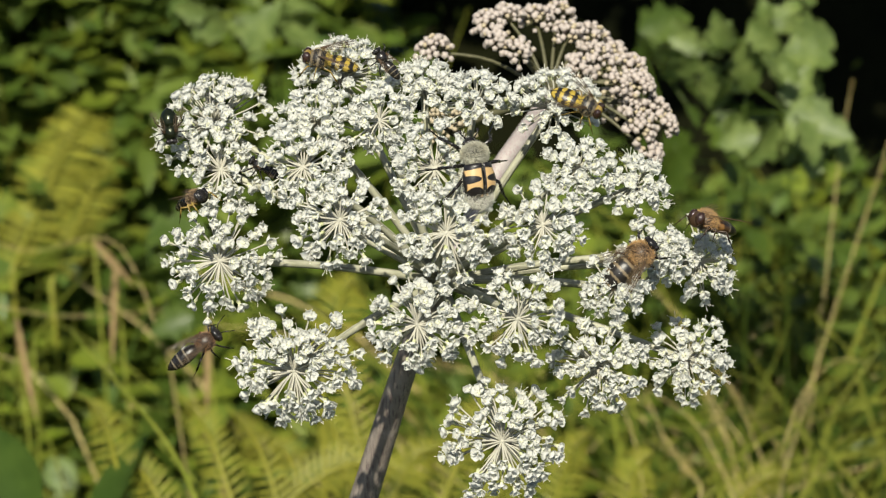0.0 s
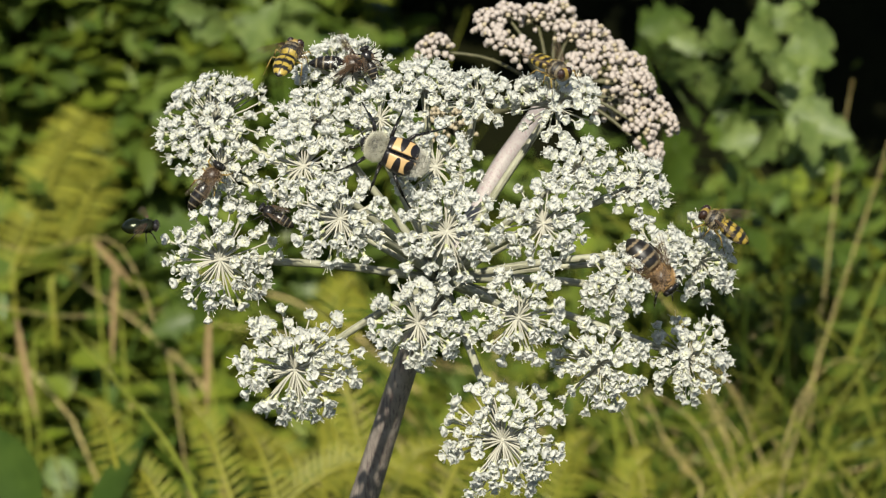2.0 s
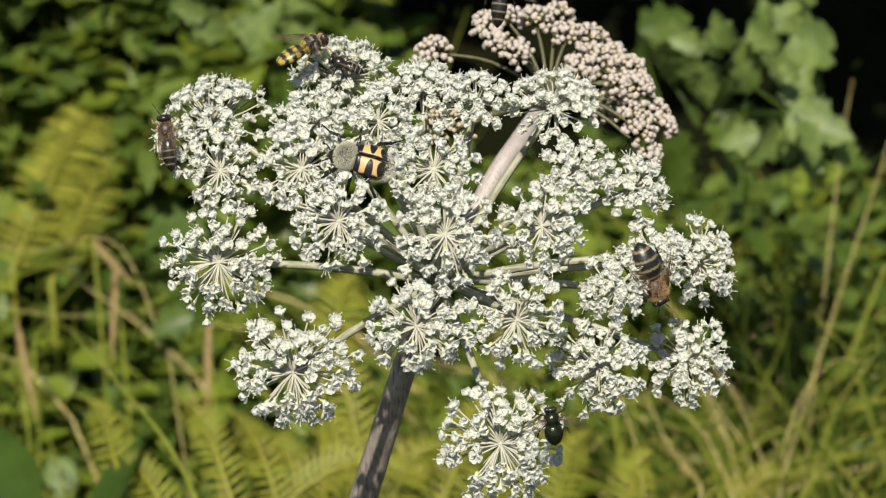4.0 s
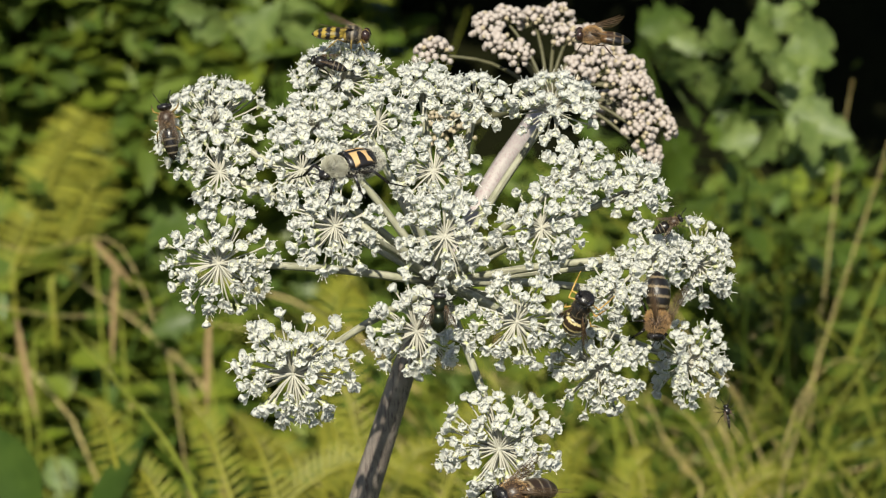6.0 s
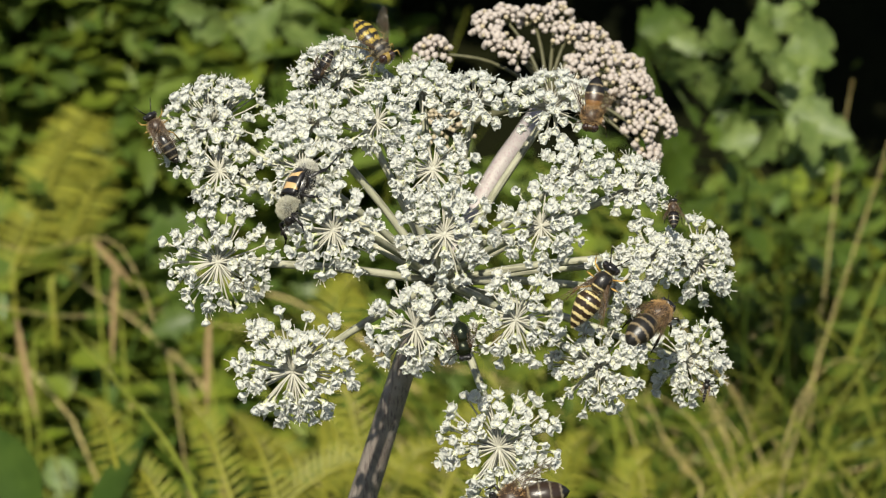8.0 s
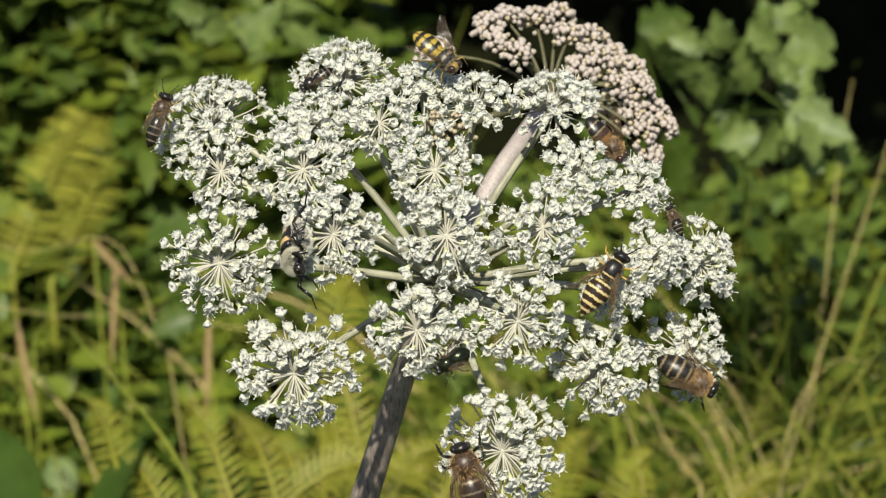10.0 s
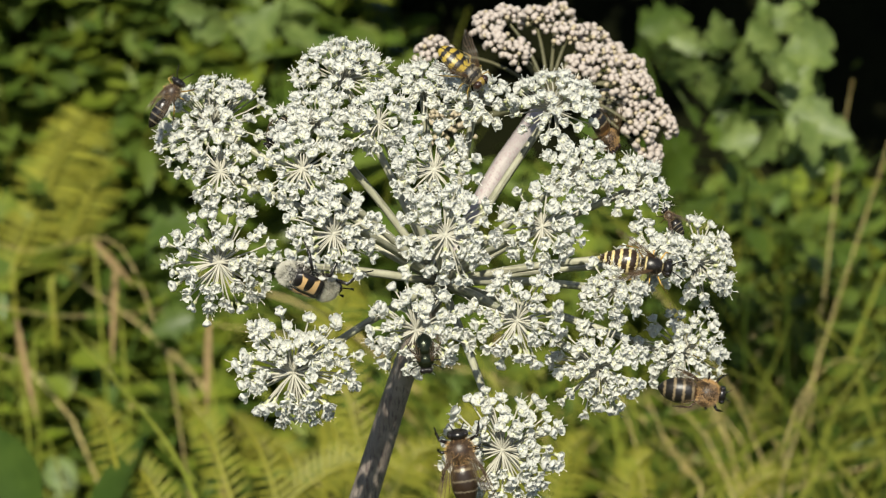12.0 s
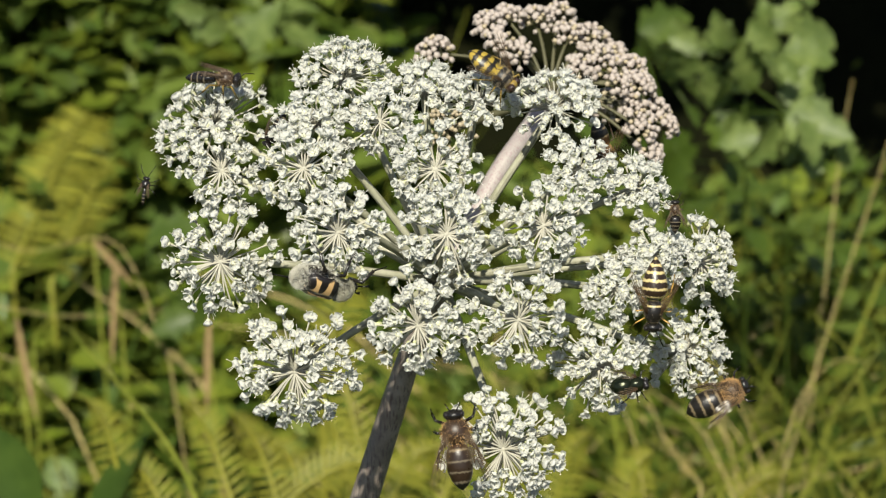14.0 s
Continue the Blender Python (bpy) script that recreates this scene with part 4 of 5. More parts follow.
def insect(name, label, category, length, s):
    """An insect of that length in metres, along x with its head at +x and its back at +z, its parts as s says in shares of the length."""
    ob = thing(name, Matrix(), label, category)
    L = length

    def body(key, mesh_name, at, size, mat, lbl="", tilt=0, parent=None, rings=9, sides=16):
        v, f = egg(size[0] * L, size[1] * L, size[2] * L, rings, sides)
        return part(mesh_name, Build().add(v, f).mesh(mesh_name, [mat]), parent or ob, pose(at[0] * L, at[1] * L, at[2] * L, 0, tilt, 0), lbl)

    hx, hs = s["head"]
    head = body("head", "head", (hx, 0, -0.015), hs, s["mats"][0])
    ex, ey, ez, er = s["eye"]
    for k in (-1, 1):
        body("eye", "eye", (ex, k * ey, ez), er, s["mats"][4], "large dark compound eye", 0, head)
    tx, ts = s["thorax"]
    th = body("thorax", "thorax", (tx, 0, 0), ts, s["mats"][1])
    if s.get("fur"):
        n, ln, mat = s["fur"]
        part("fur", fur(ts[0] * L, ts[1] * L, ts[2] * L, n, ln * L, 5).mesh("fur", [mat], False), th)
    ax0, ax1, aw, flat, pts = s["abdomen"]
    prof = [(ax0 * L + (ax1 - ax0) * L * t, aw * L * r) for t, r in pts]
    fine = []
    for i in range(len(prof) - 1):
        for q in range(3):
            a, b = prof[i], prof[i + 1]
            w = q / 3
            fine.append((a[0] + (b[0] - a[0]) * w, (a[1] + (b[1] - a[1]) * w) * (1.0 if q else 0.985)))
    fine.append(prof[-1])
    v, f = lathe(fine, 18, flat, s.get("sag", 0.0) / L)
    ab = part("abdomen", Build().add(v, f).mesh("abdomen", [s["mats"][2]]), ob, None, s.get("ablabel", ""))
    # antennae
    an, ar = s["antenna"]
    for k in (-1, 1):
        pts = [(0.03 * L, k * 0.02 * L, 0.02 * L), ((0.03 + an * 0.35) * L, k * (0.02 + an * 0.25) * L, (0.02 + an * 0.35) * L), ((0.03 + an * 0.95) * L, k * (0.03 + an * 0.5) * L, (0.02 + an * 0.2) * L)]
        v, f = tube(pts, [ar * L, ar * L, ar * L * 0.9], 5)
        part("antenna", Build().add(v, f).mesh("antenna", [M_BLACK]), head)
    # legs
    lr, reach, drop, lmat = s["legs"]
    for k in (-1, 1):
        for i, (ox, fx) in enumerate(((0.09, 0.17), (0.0, 0.02), (-0.09, -0.3))):
            w = ts[1]
            hind = 1.2 if i == 2 else 1.0
            pts = [((tx + ox) * L, k * w * 0.5 * L, -ts[2] * 0.75 * L), ((tx + ox + fx * 0.45) * L, k * (w + reach * 0.62) * L, -ts[2] * 0.2 * L),
                   ((tx + ox + fx * 0.9) * L, k * (w + reach * 0.9) * L, -drop * 0.65 * L), ((tx + ox + fx * 1.25) * L, k * (w + reach * 1.05) * L, -drop * L)]
            v, f = tube([pts[0], pts[1], pts[1], pts[2], pts[2], pts[3]], [lr * L * 1.3, lr * L * 0.9, lr * L * 0.8, lr * L * hind, lr * L * 0.55, lr * L * 0.4], 6)
            part("leg", Build().add(v, f).mesh("leg", [lmat]), ob)
    # wings
    for i, (wl, ww, spread, lift, roll) in enumerate(s.get("wings", ())):
        me = wing_mesh(wl * L, ww * L, s["mats"][3], i)
        for k in (-1, 1):
            m = pose((tx + 0.02 - 0.05 * i) * L, k * ts[1] * 0.75 * L, ts[2] * (0.72 - 0.12 * i) * L, 0, 0, -k * spread) @ pose(0, 0, 0, 0, lift, 0) @ pose(0, 0, 0, k * roll, 0, 0) @ Matrix.Diagonal((1, k, 1, 1))
            w = part("wing", me, ob, m, "clear veined wing")
            WINGS.setdefault(ob.name, []).append((w, k))
    return ob


FAT = [(0.0, 0.06), (0.08, 0.42), (0.2, 0.72), (0.4, 0.96), (0.6, 1.0), (0.8, 0.9), (0.93, 0.62), (1.0, 0.3)]
CONE = [(0.0, 0.03), (0.1, 0.3), (0.25, 0.58), (0.45, 0.85), (0.65, 1.0), (0.82, 0.98), (0.94, 0.7), (1.0, 0.2)]
HOVER = dict(head=(0.40, (0.08, 0.15, 0.13)), eye=(0.010, 0.078, 0.026, (0.076, 0.078, 0.112)), thorax=(0.19, (0.185, 0.185, 0.165)),
             abdomen=(-0.52, 0.09, 0.178, 0.62, FAT), antenna=(0.07, 0.012), legs=(0.012, 0.13, 0.27, M_LEG_HOVER),
             wings=[(0.66, 0.22, 28, 10, 12)], mats=(M_LEG_HOVER, M_HOVER_TH, M_HOVER_AB, M_WING, M_EYE), fur=(700, 0.034, M_FUR_GOLD), sag=0.12,
             ablabel="yellow abdomen with black bands")
DRONE = dict(HOVER, mats=(M_BROWN_CUT, M_BROWN_CUT, M_DRONE_AB, M_WING_BROWN, M_EYE), fur=(2000, 0.05, M_FUR_BEE), legs=(0.012, 0.12, 0.26, M_BROWN_CUT), ablabel="glossy brown abdomen with orange bands")
HONEY = dict(head=(0.40, (0.075, 0.125, 0.13)), eye=(0.01, 0.095, 0.02, (0.05, 0.04, 0.09)), thorax=(0.19, (0.175, 0.175, 0.165)),
             abdomen=(-0.54, 0.07, 0.195, 0.88, FAT), antenna=(0.13, 0.008), legs=(0.02, 0.10, 0.28, M_BLACK),
             wings=[(0.62, 0.19, 20, 10, 12), (0.44, 0.15, 24, 6, 8)], mats=(M_BLACK, M_BROWN_CUT, M_BEE_AB, M_WING_BROWN, M_EYE_DARK), fur=(2600, 0.055, M_FUR_BEE), sag=0.16,
             ablabel="dark abdomen with pale hair bands")
DARK_HONEY = dict(HONEY, mats=(M_BLACK, M_BROWN_CUT, M_DARK_BEE_AB, M_WING_BROWN, M_EYE_DARK), fur=(420, 0.05, M_FUR_BEE), abdomen=(-0.54, 0.07, 0.168, 0.88, FAT), wings=[(0.68, 0.2, 20, 10, 12), (0.46, 0.15, 24, 6, 8)])
SOLITARY = dict(HONEY, mats=(M_BLACK, M_BROWN_CUT, M_SOL_AB, M_WING, M_EYE_DARK), fur=(900, 0.042, M_FUR_RUST), wings=[(0.58, 0.15, 7, 8, 10), (0.4, 0.11, 9, 5, 6)], antenna=(0.26, 0.008), legs=(0.015, 0.10, 0.26, M_BLACK),
                thorax=(0.19, (0.16, 0.145, 0.14)), abdomen=(-0.54, 0.06, 0.128, 0.85, FAT))
DUSKY = dict(SOLITARY, fur=(700, 0.045, M_FUR_TAN), legs=(0.015, 0.10, 0.26, M_LEG_HOVER), wings=[(0.56, 0.15, 5, 8, 10), (0.4, 0.11, 7, 5, 6)])
SMALL = dict(HONEY, mats=(M_BLACK, M_BLACK, M_SOL_AB, M_WING, M_EYE_DARK), wings=[(0.52, 0.16, 10, 8, 12)], fur=(60, 0.03, M_FUR_TAN), legs=(0.018, 0.15, 0.24, M_BLACK), abdomen=(-0.54, 0.06, 0.14, 0.85, FAT), ablabel="glossy black abdomen with fine pale bands")
WASP = dict(HONEY, mats=(M_BLACK, M_WASP_TH, M_WASP_AB, M_WING_BROWN, M_EYE_DARK), fur=(120, 0.04, M_FUR_TAN), legs=(0.011, 0.14, 0.28, M_LEG_Y), abdomen=(-0.56, 0.02, 0.178, 0.92, CONE), antenna=(0.22, 0.01),
            thorax=(0.18, (0.17, 0.135, 0.14)), wings=[(0.66, 0.15, 24, 8, 35), (0.42, 0.11, 30, 4, 20)], ablabel="yellow and black banded abdomen")
LITTLEWASP = dict(WASP, antenna=(0.3, 0.014), mats=(M_BLACK, M_BROWN_CUT, M_SOL_AB, M_WING, M_EYE_DARK), fur=(700, 0.045, M_FUR_TAN), legs=(0.015, 0.14, 0.28, M_BROWN_CUT), ablabel="dark abdomen with fine pale bands")
FLY = dict(HOVER, mats=(M_BLACK, M_GREEN, M_GREEN, M_WING, M_EYE_DARK), fur=(90, 0.07, M_BLACK), legs=(0.016, 0.2, 0.26, M_BLACK), thorax=(0.18, (0.21, 0.195, 0.18)), abdomen=(-0.44, 0.10, 0.225, 0.85, FAT), wings=[(0.66, 0.25, 24, 8, 12)],
           ablabel="shiny dark olive green abdomen")
TINY = dict(SMALL, antenna=(0.5, 0.014), abdomen=(-0.58, 0.06, 0.075, 0.9, FAT), legs=(0.014, 0.25, 0.3, M_BLACK))


def bee_beetle(length):
    """A hairy chafer: grey furry pronotum, yellow wing cases with black bands, pale tail tuft."""
    L = length
    ob = thing("bee_beetle", Matrix(), "furry grey beetle with yellow and black banded wing cases", "beetle")
    v, f = egg(0.12 * L, 0.11 * L, 0.09 * L, 8, 14)
    head = part("head", Build().add(v, f).mesh("head", [M_BLACK]), ob, pose(0.36 * L, 0, -0.07 * L))
    for k in (-1, 1):
        v, f = egg(0.035 * L, 0.03 * L, 0.04 * L, 6, 10)
        part("eye", Build().add(v, f).mesh("eye", [M_EYE_DARK]), head, pose(0.03 * L, k * 0.11 * L, 0.02 * L))
        v, f = tube([(0.1 * L, k * 0.07 * L, 0), (0.17 * L, k * 0.14 * L, 0.01 * L), (0.23 * L, k * 0.15 * L, 0)], [0.012 * L, 0.01 * L, 0.025 * L], 6)
        part("antenna", Build().add(v, f).mesh("antenna", [M_BLACK]), head)
    v, f = egg(0.155 * L, 0.195 * L, 0.15 * L, 9, 16)
    pro = part("pronotum", Build().add(v, f).mesh("pronotum", [M_BLACK]), ob, pose(0.22 * L, 0, 0.01 * L))
    part("fur", fur(0.155 * L, 0.195 * L, 0.15 * L, 6500, 0.05 * L, 7, -0.5).mesh("fur", [M_FUR_OLIVE], False), pro, None, "dense grey fur")
    v, f = egg(0.33 * L, 0.235 * L, 0.19 * L, 9, 16)
    bel = part("belly", Build().add(v, f).mesh("belly", [M_BLACK]), ob, pose(-0.2 * L, 0, -0.04 * L))
    part("fur", fur(0.33 * L, 0.235 * L, 0.19 * L, 2200, 0.05 * L, 8, -1.0).mesh("fur", [M_FUR_GREY], False), bel, None, "pale fringe of hairs")
    v, f = egg(0.13 * L, 0.17 * L, 0.14 * L, 8, 14)
    tail = part("tail", Build().add(v, f).mesh("tail", [M_BLACK]), ob, pose(-0.42 * L, 0, -0.01 * L))
    part("fur", fur(0.13 * L, 0.17 * L, 0.14 * L, 2600, 0.065 * L, 9, -1.0).mesh("fur", [M_FUR_GREY], False), tail, None, "whitish tuft of hairs")
    for k in (-1, 1):
        vs, fs = [], []
        for i in range(11):
            t = i / 10
            w = 0.262 * L * min(1.0, 0.80 + 0.5 * t) * (1 - max(0, t - 0.62) ** 2 * 3.4)
            for j in range(7):
                q = j / 6
                vs.append((0.08 * L - 0.50 * L * t, 0.008 * L + w * math.sin(q * 1.45), 0.19 * L * math.cos(q * 1.45) * (1 - 0.55 * max(0, t - 0.5) ** 1.5 * 2) + 0.015 * L))
        for i in range(10):
            for j in range(6):
                a = i * 7 + j
                fs.append((a, a + 1, a + 8, a + 7))
        el = part("wing_case", Build().add(vs, fs).mesh("wing_case", [M_ELYTRON]), ob, Matrix.Diagonal((1, k, 1, 1)), "tan wing case with black bands and spots")
        mod = el.modifiers.new("thick", "SOLIDIFY")
        mod.thickness = 0.012 * L
    for k in (-1, 1):
        for ox, fx, r in ((0.28, 0.3, 0.3), (0.08, 0.0, 0.42), (-0.06, -0.42, 0.4)):
            p0 = (ox * L, k * 0.12 * L, -0.12 * L)
            p1 = ((ox + fx * 0.4) * L, k * (0.2 + r * 0.4) * L, -0.02 * L)
            p2 = ((ox + fx * 0.8) * L, k * (0.2 + r * 0.75) * L, -0.2 * L)
            p3 = ((ox + fx * 1.3) * L, k * (0.2 + r * 1.15) * L, -0.26 * L)
            v, f = tube([p0, p1, p1, p2, p2, p3], [0.036 * L, 0.026 * L, 0.022 * L, 0.026 * L, 0.013 * L, 0.009 * L], 7)
            part("leg", Build().add(v, f).mesh("leg", [M_BLACK]), ob)
    return ob


hoverfly_a = insect("hoverfly", "yellow hoverfly with black bands feeding on the blossom", "hoverfly", 0.0108, HOVER)
hoverfly_b = insect("hoverfly", "yellow hoverfly with black bands feeding on the blossom", "hoverfly", 0.0102, HOVER)
hoverfly_c = insect("hoverfly", "yellow hoverfly with black bands flying round the umbel", "hoverfly", 0.0105, HOVER)
drone_a = insect("drone_fly", "brown drone fly with large eyes flying past the umbel", "fly", 0.0118, DRONE)
drone_b = insect("drone_fly", "brown drone fly feeding between blossom and buds", "fly", 0.0100, DRONE)
beetle = bee_beetle(0.0118)
honey_a = insect("honeybee", "brown furry honeybee with striped abdomen on the blossom", "bee", 0.0122, HONEY)
honey_b = insect("honeybee", "large brown furry honeybee on the lowest umbellet", "bee", 0.0138, DARK_HONEY)
mason = insect("solitary_bee", "slender dark bee with rusty fur and white bands", "bee", 0.0112, SOLITARY)
dusky = insect("solitary_bee", "dusky brown bee climbing the blossom's edge", "bee", 0.0105, DUSKY)
black_a = insect("small_bee", "small glossy black bee among the florets", "bee", 0.0069, SMALL)
black_b = insect("small_bee", "small glossy black bee among the florets", "bee", 0.007, SMALL)
wasp = insect("wasp", "yellow and black wasp on the blossom", "wasp", 0.0128, WASP)
little_wasp = insect("small_wasp", "little dark wasp with long feelers on the blossom", "wasp", 0.0058, LITTLEWASP)
green_fly = insect("greenbottle", "shiny dark metallic green fly on the blossom", "fly", 0.0073, FLY)
gnat_a = insect("gnat", "tiny black gnat with clear wings", "gnat", 0.0042, TINY)
gnat_b = insect("gnat", "tiny black gnat with long feelers in flight", "gnat", 0.005, TINY)


# ---- what moves ----
def perch(u, v):
    """How deep the blossom's face lies there, in millimetres behind the plane of focus."""
    top = bottom = 0.0
    for cu, cv, d, reach, ax, ob in UMBELLETS:
        c = spot(cu, cv, d) + ax * (reach - 9) * 0.45e-4
        q = c - EYE
        depth = (q.dot(AWAY) - FOCUS) * 1000
        k = FOCUS / q.dot(AWAY)
        pu, pv = 784 + q.dot(RIGHT) * k * 1e4, 441 - q.dot(UP) * k * 1e4
        w = 1.0 / (((u - pu) ** 2 + (v - pv) ** 2) / 2500 + 0.15) ** 2
        top, bottom = top + w * depth, bottom + w
    return top / bottom


def crawl(rows, lift=3.8):
    """Rows (seconds, u, v, heading, head towards the camera, lean of the back upwards[, extra depth[, roll about its length]]) as poses; angles in degrees."""
    out = []
    for t, u, v, heading, toward, lean, *more in rows:
        h, p, q = radians(heading), radians(toward), radians(lean)
        x = (RIGHT * math.cos(h) + UP * math.sin(h)) * math.cos(p) - AWAY * math.sin(p)
        z = UP * math.sin(q) - AWAY * math.cos(q)
        z = (z - x * x.dot(z)).normalized()
        m = Matrix((x, z.cross(x), z)).transposed().to_4x4()
        d = perch(u, v) - lift + (more[0] if more else 0)
        if len(more) > 1:
            m = m @ pose(0, 0, 0, more[1])
        out.append((t, Matrix.Translation(spot(u, v, d)) @ m))
    return out


def swayed(ob, rows):
    """Rows (seconds, u, v) of small shifts of a part or plant from where it stands, as poses."""
    turn = ob.matrix_basis.copy()
    return [(t, Matrix.Translation(RIGHT * u * 1e-4 - UP * v * 1e-4) @ turn) for t, u, v in rows]


def beat(ob, spans):
    """Beat the wings of an insect while it flies: spread out and swinging up and down from one thirtieth of a second to the next."""
    for w, k in WINGS[ob.name]:
        rest = w.matrix_basis.copy()
        root = Matrix.Translation(rest.translation)
        rows = [(0.0, rest)]
        for t0, t1 in spans:
            n0, n1 = round(t0 * 30), round(t1 * 30)
            if n0 > 0:
                rows.append(((n0 - 2) / 30, rest))
            for n in range(n0 + (1 if n0 == 0 else 0), n1 + 1):
                up = 28 if n % 2 else -22
                rows.append((n / 30, root @ pose(0, 0, 0, k * up, 0, -k * 48) @ root.inverted() @ rest))
            if n1 / 30 < 13.9:
                rows.append(((n1 + 2) / 30, rest))
        if rows[-1][0] < 14.0:
            rows.append((14.0, rest))
        walk(w, rows)


def motions():
    beat(hoverfly_c, [(0.1, 0.5), (2.25, 2.9)])
    beat(hoverfly_b, [(3.3, 4.0)])
    beat(drone_a, [(0.25, 1.2)])
    beat(drone_b, [(4.8, 5.95)])
    beat(mason, [(0.1, 0.3), (0.85, 1.05), (1.35, 2.2), (3.7, 4.2)])
    beat(dusky, [(2.85, 3.9)])
    beat(green_fly, [(1.6, 2.3), (2.85, 4.1), (5.5, 5.6), (12.3, 12.75)])
    beat(gnat_b, [(13.2, 13.9)])
    walk(umbel, swayed(umbel, [
        (0.0, 1, 0), (0.5, 2, 1), (1.0, -2, 0), (1.5, 1, -2), (2.0, 2, -2), (2.5, 3, -1), (3.0, 0, 0), (3.2, 0, 0), (4.2, -1, 3), (5.5, -3, 5), (6.0, -1, 5), (6.5, -2, 3), (7.0, 4, 2), (7.5, 4, 2), (8.0, -2, 2),
        (9.2, 0, 3), (10.5, 1, 5), (11.0, 1, 5), (11.5, -2, 5), (12.0, 0, 3), (12.5, 3, 4), (13.0, 2, 3), (13.5, 0, 3), (14.0, 2, 2)]))
    walk(UMBELLETS[3][5], swayed(UMBELLETS[3][5], [(0.0, 0, 0), (3.2, 0, 0), (5.3, -3, 8), (8.2, -3, 9), (10.3, 1, 13), (14.0, 1, 12)]))
    walk(UMBELLETS[7][5], swayed(UMBELLETS[7][5], [(0.0, 0, 0), (5.3, -1, 0), (6.0, -6, 6), (7.0, -6, 5), (7.5, -9, 8), (8.0, -8, 16), (10.3, -11, 21), (12.0, -9, 21), (14.0, -4, 20)]))
    walk(UMBELLETS[9][5], swayed(UMBELLETS[9][5], [(0.0, 0, 0), (8.2, 0, 0), (10.5, -7, -16), (14.0, -6, -18)]))
    walk(UMBELLETS[2][5], swayed(UMBELLETS[2][5], [(0.0, 0, 0), (5.5, 0, 1), (6.0, 1, 7), (7.0, 1, 3), (8.0, 0, 5), (10.5, -1, 6), (12.2, -1, 7), (12.6, 0, 1), (14.0, 0, 0)]))
    walk(hoverfly_a, crawl([
        (0.0, 585, 108, 168, 0, 55), (0.1, 528, 75, 150, 0, 50), (0.3, 508, 64, 130, 0, 40), (0.5, 517, 112, 102, 0, 20), (1.0, 521, 126, 100, -5, 20), (1.5, 514, 122, 85, -20, 20),
        (2.0, 509, 102, 65, -50, 35), (2.5, 503, 118, 55, -66, 40), (3.0, 507, 106, 45, -68, 45), (3.2, 508, 104, 40, -62, 50), (4.2, 540, 82, 25, -10, 60), (5.5, 575, 64, 15, 0, 70), (6.0, 605, 60, -5, 5, 72),
        (6.5, 605, 42, -8, 30, 75), (7.0, 638, 42, -25, 40, 65), (7.5, 642, 56, -65, 35, 55), (8.0, 660, 72, -52, 20, 40), (8.2, 650, 72, -55, 15, 40), (9.2, 720, 80, -50, 10, 35), (10.5, 782, 96, -40, 10, 30),
        (11.0, 778, 97, -46, 10, 30), (11.5, 813, 115, -42, 5, 30), (12.0, 818, 118, -42, 5, 30), (12.5, 830, 120, -34, 0, 35), (13.0, 850, 116, -26, -5, 40), (13.5, 864, 114, -26, -5, 40), (14.0, 874, 124, -40, 0, 35)]))
    walk(hoverfly_b, crawl([
        (0.0, 1022, 180, -25, 5, 35), (0.2, 1015, 178, -30, 5, 35), (0.4, 990, 190, 0, 0, 50, 30), (0.8, 950, 125, 20, 15, 65, 10), (1.0, 943, 122, 15, 30, 68), (1.5, 963, 110, 8, 25, 70), (2.0, 972, 115, -35, 40, 60), (2.5, 974, 124, -70, 50, 45),
        (3.0, 990, 128, -48, 52, 45), (3.2, 985, 118, -40, 20, 45), (3.6, 1080, 20, 30, 0, 60), (4.0, 1250, -160, 40, 0, 60), (14.0, 1250, -170, 40, 0, 60)]))
    walk(hoverfly_c, crawl([
        (0.0, 1640, 820, 150, 0, 60), (0.1, 1476, 720, 145, 0, 60), (0.2, 1448, 592, 145, 0, 60), (0.3, 1440, 552, 145, 0, 60), (0.4, 1380, 440, 150, 0, 60), (0.5, 1332, 432, 135, 0, 55), (1.0, 1305, 440, 128, 0, 30), (1.5, 1282, 420, 168, 0, 50),
        (1.8, 1262, 420, 160, 0, 45), (2.0, 1282, 400, 148, 0, 50), (2.2, 1260, 390, 140, 0, 50), (2.3, 1276, 348, 120, 0, 40), (2.4, 1304, 205, 125, 0, 40), (2.5, 1186, 112, 138, 0, 35), (2.6, 1150, 78, 140, 0, 40), (2.7, 1156, 74, 100, 0, 40),
        (2.75, 1340, 300, 30, 0, 40), (2.8, 1524, 524, -20, 0, 40), (2.9, 1720, 640, -20, 0, 40), (14.0, 1740, 660, -20, 0, 40)]))
    walk(drone_a, crawl([
        (0.0, 1264, 396, 165, 42, 65), (0.2, 1250, 384, 165, 35, 60), (0.3, 1210, -90, 150, 0, 45), (0.5, 330, -120, 170, 0, 45), (0.6, 256, 88, 230, 20, 40), (0.7, 256, 288, 250, 10, 30), (0.8, 282, 416, 300, 10, 30), (0.9, 566, 176, 20, 0, 30), (0.95, 650, 110, -10, 0, 35),
        (1.0, 735, 76, -38, 5, 30), (1.1, 1024, 680, -50, 0, 30), (1.2, 1300, 980, -50, 0, 30), (14.0, 1320, 1020, -50, 0, 30)]))
